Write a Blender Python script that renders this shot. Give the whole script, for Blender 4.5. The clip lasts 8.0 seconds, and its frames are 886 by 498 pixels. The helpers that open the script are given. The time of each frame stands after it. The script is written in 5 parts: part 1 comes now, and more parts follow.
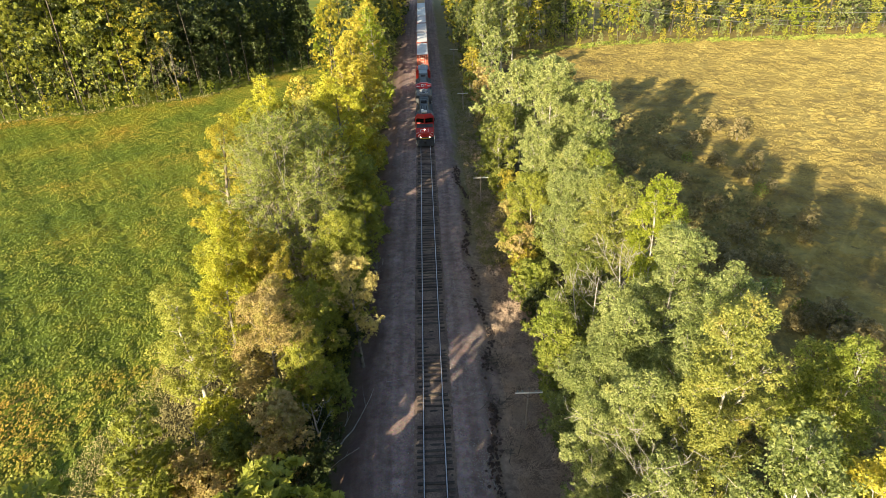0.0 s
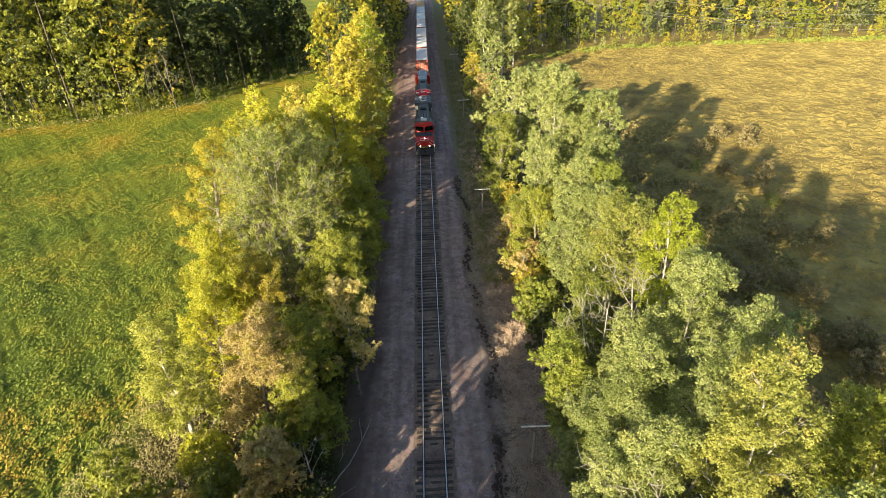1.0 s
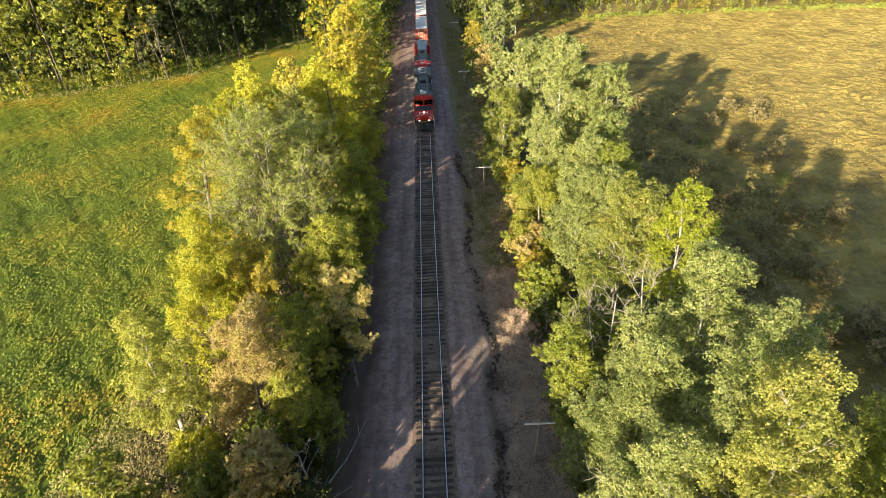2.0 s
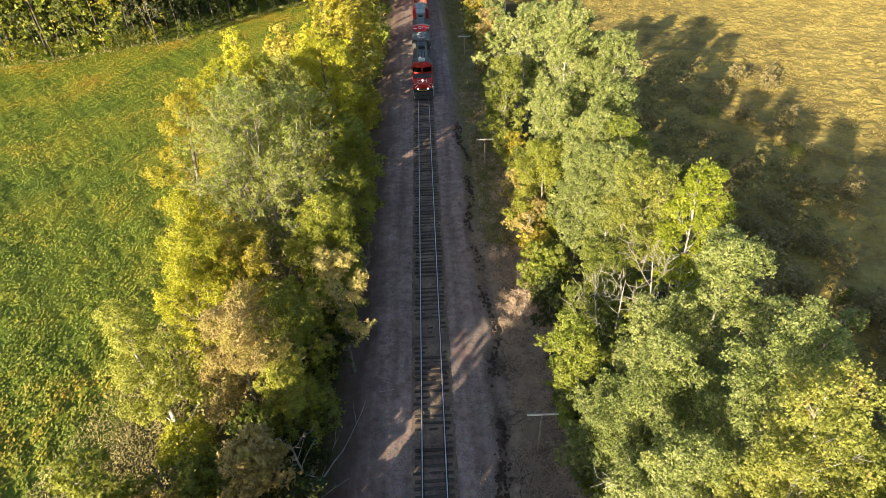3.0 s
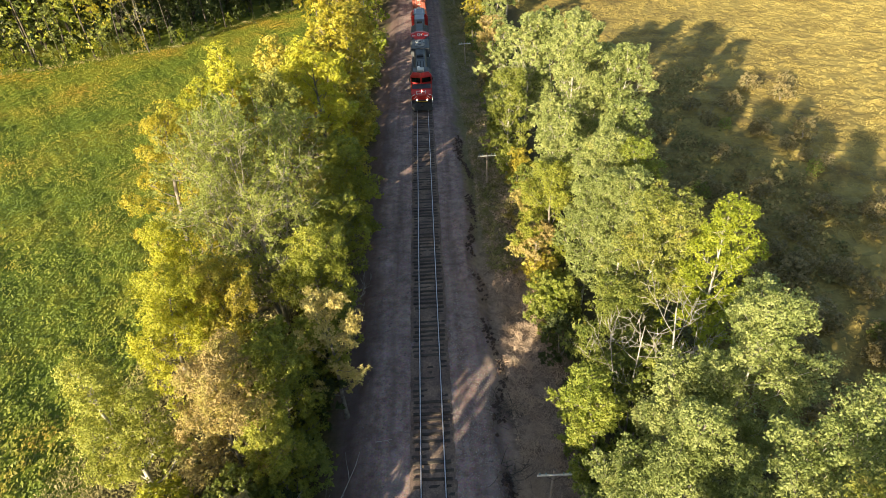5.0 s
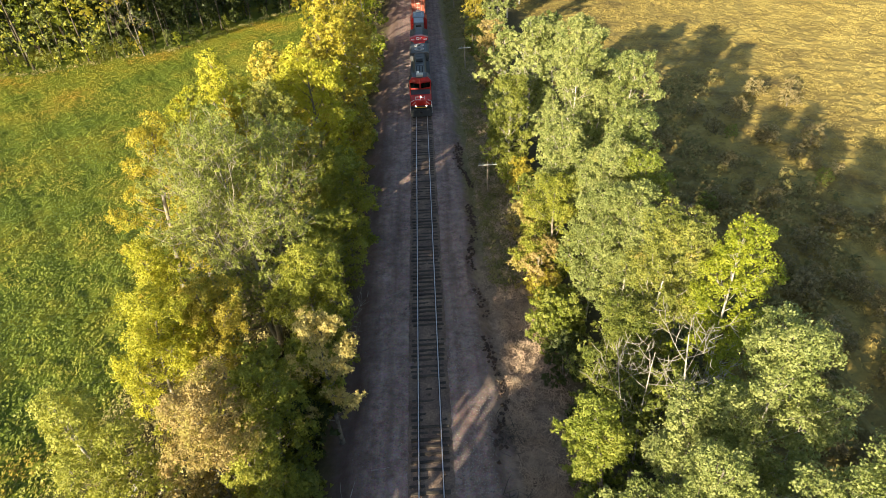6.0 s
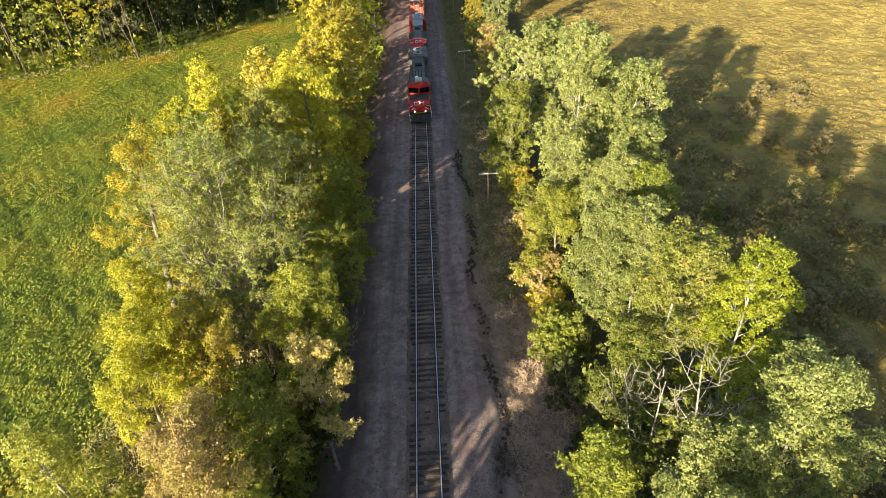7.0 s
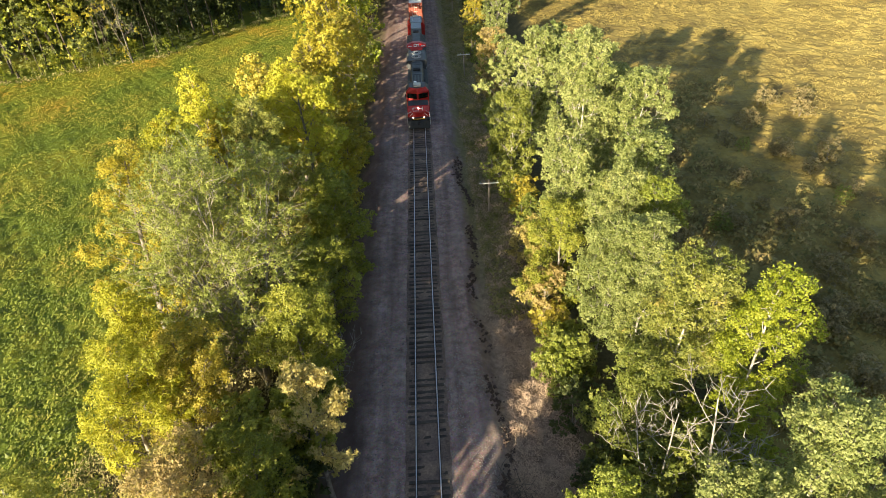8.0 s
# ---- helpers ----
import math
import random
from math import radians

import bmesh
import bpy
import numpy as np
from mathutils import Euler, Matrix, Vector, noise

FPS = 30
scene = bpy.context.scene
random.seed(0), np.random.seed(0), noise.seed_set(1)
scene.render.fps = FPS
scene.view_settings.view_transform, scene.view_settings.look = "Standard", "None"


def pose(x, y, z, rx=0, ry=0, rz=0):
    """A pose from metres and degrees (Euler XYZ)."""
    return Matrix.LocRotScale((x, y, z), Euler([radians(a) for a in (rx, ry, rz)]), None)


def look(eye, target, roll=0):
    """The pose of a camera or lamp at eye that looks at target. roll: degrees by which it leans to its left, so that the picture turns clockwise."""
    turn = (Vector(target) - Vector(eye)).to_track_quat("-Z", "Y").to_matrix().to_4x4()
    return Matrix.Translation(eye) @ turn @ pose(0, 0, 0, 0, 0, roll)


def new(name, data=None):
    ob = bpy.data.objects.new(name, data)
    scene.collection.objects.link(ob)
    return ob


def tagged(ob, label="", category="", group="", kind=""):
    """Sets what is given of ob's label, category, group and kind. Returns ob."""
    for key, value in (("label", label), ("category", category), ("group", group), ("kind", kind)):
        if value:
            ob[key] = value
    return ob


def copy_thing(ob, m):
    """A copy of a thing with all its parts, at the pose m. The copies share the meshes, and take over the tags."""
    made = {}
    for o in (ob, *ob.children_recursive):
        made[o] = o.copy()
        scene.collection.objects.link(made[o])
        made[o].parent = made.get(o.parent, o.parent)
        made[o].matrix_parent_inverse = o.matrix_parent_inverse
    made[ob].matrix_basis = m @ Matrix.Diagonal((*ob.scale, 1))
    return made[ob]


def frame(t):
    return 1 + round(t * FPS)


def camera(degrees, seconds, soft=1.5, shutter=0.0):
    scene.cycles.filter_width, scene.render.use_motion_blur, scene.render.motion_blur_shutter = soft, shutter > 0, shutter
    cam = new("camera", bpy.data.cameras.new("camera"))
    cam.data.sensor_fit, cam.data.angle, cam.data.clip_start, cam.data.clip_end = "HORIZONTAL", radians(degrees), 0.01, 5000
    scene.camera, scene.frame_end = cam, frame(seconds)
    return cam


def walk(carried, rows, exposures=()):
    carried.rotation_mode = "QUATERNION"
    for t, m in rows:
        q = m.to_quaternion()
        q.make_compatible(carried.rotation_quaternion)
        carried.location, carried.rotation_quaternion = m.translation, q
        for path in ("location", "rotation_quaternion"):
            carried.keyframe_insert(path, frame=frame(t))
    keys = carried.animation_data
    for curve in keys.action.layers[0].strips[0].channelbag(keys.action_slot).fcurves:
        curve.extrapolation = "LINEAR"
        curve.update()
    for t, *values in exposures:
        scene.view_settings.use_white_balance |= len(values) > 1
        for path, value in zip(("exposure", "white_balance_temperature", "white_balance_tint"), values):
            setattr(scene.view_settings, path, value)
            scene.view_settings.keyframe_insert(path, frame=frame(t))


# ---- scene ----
cam = camera(72.0, 8.0, soft=0.6)
# seconds, eye x, y, z, degrees down, yaw, roll
PATH = [
    (0.0, -0.522, 2.739, 33.445, 29.18, -0.98, -2.1),
    (0.5, -0.437, 4.328, 33.436, 29.07, -0.92, -2.2),
    (1.0, -0.367, 5.825, 33.441, 28.98, -0.88, -2.4),
    (1.5, -0.307, 7.156, 33.486, 29.66, -0.86, -2.5),
    (2.0, -0.248, 8.443, 33.506, 31.86, -0.71, -2.5),
    (2.2, -0.233, 8.918, 33.5, 32.81, -0.686, -2.53),
    (2.6, -0.202, 9.867, 33.487, 34.46, -0.638, -2.58),
    (3.0, -0.171, 10.817, 33.475, 35.16, -0.59, -2.63),
    (3.3, -0.148, 11.529, 33.465, 35.21, -0.554, -2.67),
    (3.5, -0.133, 12.004, 33.459, 35.21, -0.53, -2.7),
    (4.0, -0.095, 13.072, 33.433, 35.14, -0.56, -2.7),
    (4.5, -0.07, 14.118, 33.415, 35.14, -0.56, -2.8),
    (6.0, 0.077, 17.331, 33.339, 35.1, -0.6, -2.8),
    (6.5, 0.151, 18.397, 33.362, 35.17, -0.6, -2.8),
    (7.0, 0.192, 19.466, 33.402, 35.21, -0.63, -2.8),
    (7.5, 0.232, 20.537, 33.463, 35.27, -0.67, -2.9),
    (8.0, 0.208, 21.591, 33.504, 35.31, -0.74, -2.9),
]


def aimed(x, y, z, down, yaw, roll):
    d, w = radians(down), radians(yaw)
    way = Vector((-math.sin(w) * math.cos(d), math.cos(w) * math.cos(d), -math.sin(d)))
    eye = Vector((x, y, z))
    return look(eye, eye + way, roll)


walk(cam, [(t, aimed(*row)) for t, *row in PATH])

# ---- light ----
SUN_EL, SUN_AZ = 14.5, 215.0  # degrees; azimuth clockwise from +y
_el, _az = radians(SUN_EL), radians(SUN_AZ)
TO_SUN = Vector((math.sin(_az) * math.cos(_el), math.cos(_az) * math.cos(_el), math.sin(_el)))
world = bpy.data.worlds.new("sky")
scene.world = world
world.use_nodes = True
_bg = world.node_tree.nodes["Background"]
_sky = world.node_tree.nodes.new("ShaderNodeTexSky")
_sky.sky_type, _sky.sun_disc = "NISHITA", False
_sky.sun_elevation, _sky.sun_rotation = _el, _az
world.node_tree.links.new(_sky.outputs[0], _bg.inputs[0])
_bg.inputs[1].default_value = 0.079
sun = new("sun", bpy.data.lights.new("sun", "SUN"))
sun.data.energy, sun.data.angle, sun.data.color = 5.0, radians(0.6), (1.0, 0.85, 0.59)
sun.matrix_world = look(TO_SUN * 200, (0, 0, 0))
scene.view_settings.exposure = 1.67

# ---- small tools ----
RAIL_X = -1.11


class Nodes:
    """A material's node tree, written as nested calls."""

    def __init__(self, name):
        self.m = bpy.data.materials.new(name)
        self.m.use_nodes = True
        self.t = self.m.node_tree
        self.t.nodes.clear()
        self.out = self.t.nodes.new("ShaderNodeOutputMaterial")

    def put(self, sock, v):
        if isinstance(v, bpy.types.NodeSocket):
            self.t.links.new(v, sock)
        elif isinstance(v, (int, float)) or sock.type not in ("RGBA",):
            sock.default_value = v
        else:
            sock.default_value = (*v, 1) if len(v) == 3 else v

    def add(self, kind, out=0, props=(), **ins):
        n = self.t.nodes.new(kind)
        for k, v in props:
            setattr(n, k, v)
        for k, v in ins.items():
            k = k.replace("_", " ")
            self.put(n.inputs[int(k[1:])] if k[0] == "i" and k[1:].isdigit() else n.inputs[k], v)
        return n.outputs[out]

    def pos(self):
        return self.add("ShaderNodeNewGeometry")

    def island(self):
        return self.add("ShaderNodeNewGeometry", "Random Per Island")

    def obj(self):
        return self.add("ShaderNodeTexCoord", "Object")

    def rnd(self):
        return self.add("ShaderNodeObjectInfo", "Random")

    def noise(self, vec, scale, detail=4, rough=0.55):
        return self.add("ShaderNodeTexNoise", Vector=vec, Scale=scale, Detail=detail, Roughness=rough)

    def voronoi(self, vec, scale, out=0):
        return self.add("ShaderNodeTexVoronoi", out, Vector=vec, Scale=scale)

    def ramp(self, fac, stops):
        n = self.t.nodes.new("ShaderNodeValToRGB")
        e = n.color_ramp.elements
        while len(e) < len(stops):
            e.new(0.5)
        for el, (p, c) in zip(e, stops):
            el.position, el.color = p, (*c, 1) if len(c) == 3 else c
        self.put(n.inputs[0], fac)
        return n.outputs[0]

    def step(self, v, lo, hi):
        return self.add("ShaderNodeMapRange", i0=v, i1=lo, i2=hi, i3=0.0, i4=1.0)

    def mix(self, fac, a, b, blend="MIX"):
        return self.add("ShaderNodeMix", 2, (("data_type", "RGBA"), ("blend_type", blend)), i0=fac, i6=a, i7=b)

    def math(self, op, a, b=0.0):
        return self.add("ShaderNodeMath", 0, (("operation", op),), i0=a, i1=b)

    def xyz(self, vec):
        n = self.t.nodes.new("ShaderNodeSeparateXYZ")
        self.put(n.inputs[0], vec)
        return n.outputs

    def bump(self, h, strength, dist):
        return self.add("ShaderNodeBump", Strength=strength, Distance=dist, Height=h)

    def surface(self, color, rough=0.8, metal=0.0, normal=None, spec=0.3, **more):
        ins = {"Base_Color": color, "Roughness": rough, "Metallic": metal, "Specular_IOR_Level": spec, **more}
        if normal is not None:
            ins["Normal"] = normal
        sh = self.add("ShaderNodeBsdfPrincipled", **ins)
        self.t.links.new(sh, self.out.inputs[0])
        return self.m


def leaf_material(name, dark, mid, light, odd, odd_share=0.12):
    """Leaves of one species: green to turned, by leaf, by bough and by tree."""
    n = Nodes(name)
    bough = n.noise(n.obj(), 0.45, 3)
    v = n.math("ADD", n.math("MULTIPLY", bough, 0.9), n.math("MULTIPLY", n.island(), 0.35))
    v = n.math("ADD", v, n.math("MULTIPLY", n.math("SUBTRACT", n.rnd(), 0.5), 0.22))
    grain = n.noise(n.obj(), 11.0, 3, 0.65)
    v = n.math("ADD", v, n.math("MULTIPLY", n.math("SUBTRACT", grain, 0.5), 0.7))
    c = n.ramp(v, [(0.30, dark), (0.58, mid), (0.86, light)])
    turned = n.step(n.noise(n.obj(), 0.9, 2), 0.74 - odd_share, 0.80 - odd_share)
    c = n.mix(n.math("MULTIPLY", turned, 0.7), c, odd)
    a = n.add("ShaderNodeBsdfPrincipled", Base_Color=c, Roughness=0.42, Specular_IOR_Level=0.5, Normal=n.bump(grain, 0.6, 0.10))
    b = n.add("ShaderNodeBsdfTranslucent", Color=n.mix(0.35, c, light))
    sh = n.add("ShaderNodeMixShader", Fac=0.42)
    node = sh.node
    n.t.links.new(a, node.inputs[1])
    n.t.links.new(b, node.inputs[2])
    n.t.links.new(sh, n.out.inputs[0])
    return n.m


def plain(name, color, rough=0.7, metal=0.0, vary=0.25, scale=3.0, bump=0.0, spec=0.4):
    n = Nodes(name)
    p = n.obj()
    k = n.add("ShaderNodeTexNoise", Vector=p, Scale=scale, Detail=6.0, Roughness=0.65)
    lo, hi = tuple(c * (1 - vary) for c in color), tuple(min(1, c * (1 + vary)) for c in color)
    nm = n.bump(n.noise(p, scale * 9, 3), bump, 0.02) if bump else None
    return n.surface(n.ramp(k, [(0.3, lo), (0.7, hi)]), n.step(k, -0.6, 1.6) if rough is None else rough, metal, nm, spec)


LEAF = {
    "poplar": leaf_material("poplar leaves", (0.095, 0.132, 0.029), (0.230, 0.274, 0.073), (0.420, 0.441, 0.158), (0.381, 0.366, 0.086), 0.07),
    "ash": leaf_material("ash leaves", (0.132, 0.160, 0.020), (0.253, 0.281, 0.033), (0.407, 0.407, 0.061), (0.37, 0.31, 0.04), 0.10),
    "faded": leaf_material("faded leaves", (0.155, 0.192, 0.036), (0.264, 0.303, 0.061), (0.388, 0.411, 0.102), (0.336, 0.385, 0.061), 0.12),
    "gold": leaf_material("olive-gold leaves", (0.110, 0.139, 0.023), (0.255, 0.277, 0.052), (0.421, 0.412, 0.093), (0.367, 0.293, 0.066), 0.12),
    "fresh": leaf_material("fresh green leaves", (0.118, 0.162, 0.019), (0.224, 0.271, 0.031), (0.376, 0.389, 0.072), (0.389, 0.347, 0.043), 0.05),
    "straw": leaf_material("straw leaves", (0.275, 0.226, 0.066), (0.473, 0.391, 0.121), (0.616, 0.522, 0.198), (0.34, 0.33, 0.06), 0.15),
    "lime": leaf_material("lime leaves", (0.145, 0.195, 0.014), (0.25, 0.30, 0.020), (0.38, 0.40, 0.035), (0.38, 0.37, 0.03), 0.05),
    "yellow": leaf_material("yellow leaves", (0.265, 0.233, 0.021), (0.471, 0.408, 0.036), (0.629, 0.544, 0.078), (0.247, 0.283, 0.029), 0.18),
    "lemon": leaf_material("lemon leaves", (0.210, 0.233, 0.018), (0.408, 0.413, 0.028), (0.598, 0.560, 0.056), (0.408, 0.300, 0.031), 0.12),
    "orange": leaf_material("orange leaves", (0.257, 0.212, 0.024), (0.441, 0.372, 0.044), (0.554, 0.481, 0.083), (0.228, 0.254, 0.032), 0.18),
    "tan": leaf_material("tan leaves", (0.223, 0.175, 0.058), (0.392, 0.300, 0.102), (0.525, 0.414, 0.179), (0.356, 0.324, 0.061), 0.22),
    # green taken down so that shade lies in the leaf colour itself
    "shade": leaf_material("green leaves darkened for shade", (0.029, 0.045, 0.010), (0.058, 0.079, 0.016), (0.101, 0.122, 0.028), (0.101, 0.101, 0.024), 0.05),
    "brush": leaf_material("brown brush", (0.135, 0.115, 0.047), (0.270, 0.216, 0.092), (0.419, 0.338, 0.155), (0.11, 0.12, 0.03), 0.2),
    "birch": leaf_material("birch leaves", (0.164, 0.194, 0.023), (0.291, 0.316, 0.042), (0.416, 0.418, 0.076), (0.345, 0.329, 0.034), 0.1),
    "green": leaf_material("green leaves", (0.089, 0.125, 0.024), (0.184, 0.221, 0.038), (0.316, 0.332, 0.062), (0.275, 0.253, 0.042), 0.06),
}


def bark_material(name, a, b, c):
    n = Nodes(name)
    p = n.obj()
    k = n.noise(p, 2.2, 6, 0.7)
    col = n.ramp(k, [(0.32, a), (0.5, b), (0.72, c)])
    return n.surface(col, 0.85, 0, n.bump(n.noise(p, 14, 4), 0.5, 0.03))


BARK_GREY = bark_material("grey bark", (0.09, 0.075, 0.06), (0.21, 0.185, 0.155), (0.33, 0.30, 0.26))
BARK_PALE = bark_material("pale bark", (0.16, 0.145, 0.12), (0.42, 0.39, 0.34), (0.60, 0.57, 0.51))
BARK_TWIG = bark_material("grey twig bark", (0.15, 0.135, 0.105), (0.30, 0.275, 0.215), (0.42, 0.39, 0.32))
BARK_DARK = bark_material("dark bark", (0.045, 0.038, 0.030), (0.10, 0.085, 0.068), (0.17, 0.15, 0.125))
BARK_DEAD = bark_material("weathered wood", (0.20, 0.18, 0.155), (0.34, 0.31, 0.275), (0.47, 0.44, 0.40))


def part(name, bm, material, parent=None, label=""):
    """Links a bmesh or a mesh as one object, under parent."""
    if isinstance(bm, bmesh.types.BMesh):
        me = bpy.data.meshes.new(name)
        bm.to_mesh(me)
        bm.free()
    else:
        me = bm
    if material is not None and not me.materials:
        me.materials.append(material)
    ob = new(name, me)
    ob.parent = parent
    if label:
        tagged(ob, label)
    return ob


def mesh_of(name, verts, faces, material=None, smooth=False):
    """A mesh from an (n, 3) array and an (m, 3 or 4) array."""
    verts, faces = np.asarray(verts, np.float32), np.asarray(faces, np.int32)
    me = bpy.data.meshes.new(name)
    me.vertices.add(len(verts))
    me.vertices.foreach_set("co", verts.ravel())
    k = faces.shape[1]
    me.loops.add(faces.size)
    me.loops.foreach_set("vertex_index", faces.ravel())
    me.polygons.add(len(faces))
    me.polygons.foreach_set("loop_start", np.arange(0, faces.size, k, dtype=np.int32))
    me.polygons.foreach_set("use_smooth", np.full(len(faces), smooth))
    me.update(calc_edges=True)
    if material is not None:
        me.materials.append(material)
    return me


def box(bm, lo, hi, bevel=0.0):
    """A box from corner to corner, its edges bevelled."""
    lo, hi = Vector(lo), Vector(hi)
    vs = bmesh.ops.create_cube(bm, size=1.0, matrix=Matrix.Translation((lo + hi) / 2) @ Matrix.Diagonal((*(hi - lo), 1)))["verts"]
    if bevel:
        es = list({e for v in vs for e in v.link_edges})
        bmesh.ops.bevel(bm, geom=es, offset=bevel, segments=1, affect="EDGES", profile=0.5)
    return bm


def boxed(lo, hi, bevel=0.0):
    return box(bmesh.new(), lo, hi, bevel)


def tubes(paths, sides=5):
    """Verts and faces of tapered tubes along polylines [(points, radii)]."""
    vv, ff, base = [], [], 0
    ring = np.arange(sides) * 2 * math.pi / sides
    for pts, rad in paths:
        pts, rad = np.asarray(pts, float), np.asarray(rad, float)
        d = np.gradient(pts, axis=0)
        d /= np.linalg.norm(d, axis=1)[:, None] + 1e-9
        ref = np.where(np.abs(d[:, 2:3]) > 0.9, [[1.0, 0, 0]], [[0, 0, 1.0]])
        u = np.cross(d, ref)
        u /= np.linalg.norm(u, axis=1)[:, None] + 1e-9
        w = np.cross(d, u)
        p = pts[:, None] + rad[:, None, None] * (np.cos(ring)[None, :, None] * u[:, None] + np.sin(ring)[None, :, None] * w[:, None])
        vv.append(p.reshape(-1, 3))
        n = len(pts)
        i, j = np.meshgrid(np.arange(n - 1), np.arange(sides), indexing="ij")
        a = base + i * sides + j
        b = base + i * sides + (j + 1) % sides
        ff.append(np.stack([a, b, b + sides, a + sides], -1).reshape(-1, 4))
        base += n * sides
    return np.concatenate(vv), np.concatenate(ff)


def unit(v):
    return v / (np.linalg.norm(v, axis=-1, keepdims=True) + 1e-9)


def leaves_at(r, centres, normals, size, wide=1.0):
    """Pointed leaves at centres, about facing normals."""
    n = len(centres)
    t = unit(np.cross(normals, unit(r.normal(size=(n, 3)))))
    b = np.cross(normals, t)
    s = (size * r.uniform(0.65, 1.35, n))[:, None]
    v = np.stack([centres + t * s * 0.6, centres - t * s * 0.4 + b * s * 0.42 * wide, centres - t * s * 0.4 - b * s * 0.42 * wide], 1)
    return v.reshape(-1, 3), np.arange(3 * n).reshape(-1, 3)


# ---- trees ----
def bend(r, start, way, length, n, rise, wob):
    """A polyline that starts along way and curves upwards."""
    pts, d, p = [np.array(start)], np.array(way, float), np.array(start, float)
    for _ in range(n):
        d = unit(d + np.array((0, 0, rise)) / n + r.normal(size=3) * wob)
        p = p + d * length / n
        pts.append(p)
    return np.array(pts)


def grow(seed, h, cr, base=0.3, limbs=16, clump=0.95, twigs=3, upright=0.6, crown_mid=0.5, trunk_r=0.016, fine=0, leader=0.96, fork=0):
    """The skeleton of a tree: trunk paths, limb paths, and leaf clumps as rows of x, y, z, radius."""
    r = np.random.default_rng(seed)
    trunks, branches, clumps = [], [], []
    stems = [(np.zeros(3), np.array((r.normal() * 0.05, r.normal() * 0.05, 1.0)), h * leader, 1.0)]
    for k in range(fork):
        az = r.uniform(0, 6.28)
        stems.append((np.zeros(3), np.array((0.28 * math.cos(az), 0.28 * math.sin(az), 1.0)), h * leader * r.uniform(0.8, 0.95), 0.75))
    golden, az = 2.4, r.uniform(0, 6.28)
    for start, way, length, thick in stems:
        tr = bend(r, start, unit(way), length, 9, 0.25, 0.035)
        f = np.linspace(0, 1, len(tr))
        trad = trunk_r * h * thick * (1 - 0.85 * f) + 0.012
        trad[0] *= 1.35
        trunks.append((tr, trad))
        m = max(4, int(limbs * (1.0 if len(stems) == 1 else 0.62)))
        for i in range(m):
            g = base + (0.97 - base) * ((i + r.uniform(0, 0.8)) / m)
            s = g * (len(tr) - 1)
            k = min(int(s), len(tr) - 2)
            p = tr[k] + (tr[k + 1] - tr[k]) * (s - k)
            q = (g - base) / (1 - base)
            prof = math.sqrt(max(0.06, 1 - ((q - crown_mid) / (1 - crown_mid if q > crown_mid else crown_mid + 0.25)) ** 2))
            az += golden + r.normal() * 0.35
            el = radians(12 + 50 * q + r.normal() * 8)
            L = cr * prof * r.uniform(0.78, 1.15)
            d = np.array((math.cos(az) * math.cos(el), math.sin(az) * math.cos(el), math.sin(el)))
            lp = bend(r, p, d, L, 4, upright, 0.10)
            rad0 = 0.38 * trunk_r * h * (1 - 0.75 * g) * thick + 0.012
            branches.append((lp, np.linspace(rad0, 0.012, len(lp))))
            clumps.append((*lp[-1], clump * r.uniform(0.75, 1.15)))
            if twigs >= 4 and fine == 0:
                clumps.append((*lp[2], clump * r.uniform(0.6, 0.95)))
            for j in range(twigs):
                a = (r.uniform(0.35, 0.95) if j % 2 else r.uniform(0.62, 1.0)) * (len(lp) - 1)
                k2 = min(int(a), len(lp) - 2)
                sp = lp[k2] + (lp[k2 + 1] - lp[k2]) * (a - k2)
                td = unit(d * 0.7 + r.normal(size=3) * 0.75 + (0, 0, 0.25))
                tl = L * r.uniform(0.18, 0.42) + 0.25
                tp = bend(r, sp, td, tl, 2, upright * 0.8, 0.12)
                branches.append((tp, np.linspace(rad0 * 0.4 + 0.006, 0.008, len(tp))))
                clumps.append((*tp[-1], clump * r.uniform(0.5, 1.05)))
                for _ in range(fine):
                    fp = bend(r, tp[r.integers(1, len(tp))], unit(td + r.normal(size=3) * 0.8), tl * r.uniform(0.4, 0.9), 2, upright, 0.15)
                    branches.append((fp, np.linspace(0.021, 0.010, len(fp))))
                    if fine > 1:
                        clumps.append((*fp[-1], clump * r.uniform(0.4, 0.7)))
        clumps.append((*tr[-1], clump * 0.8))
    return trunks, branches, np.array(clumps)


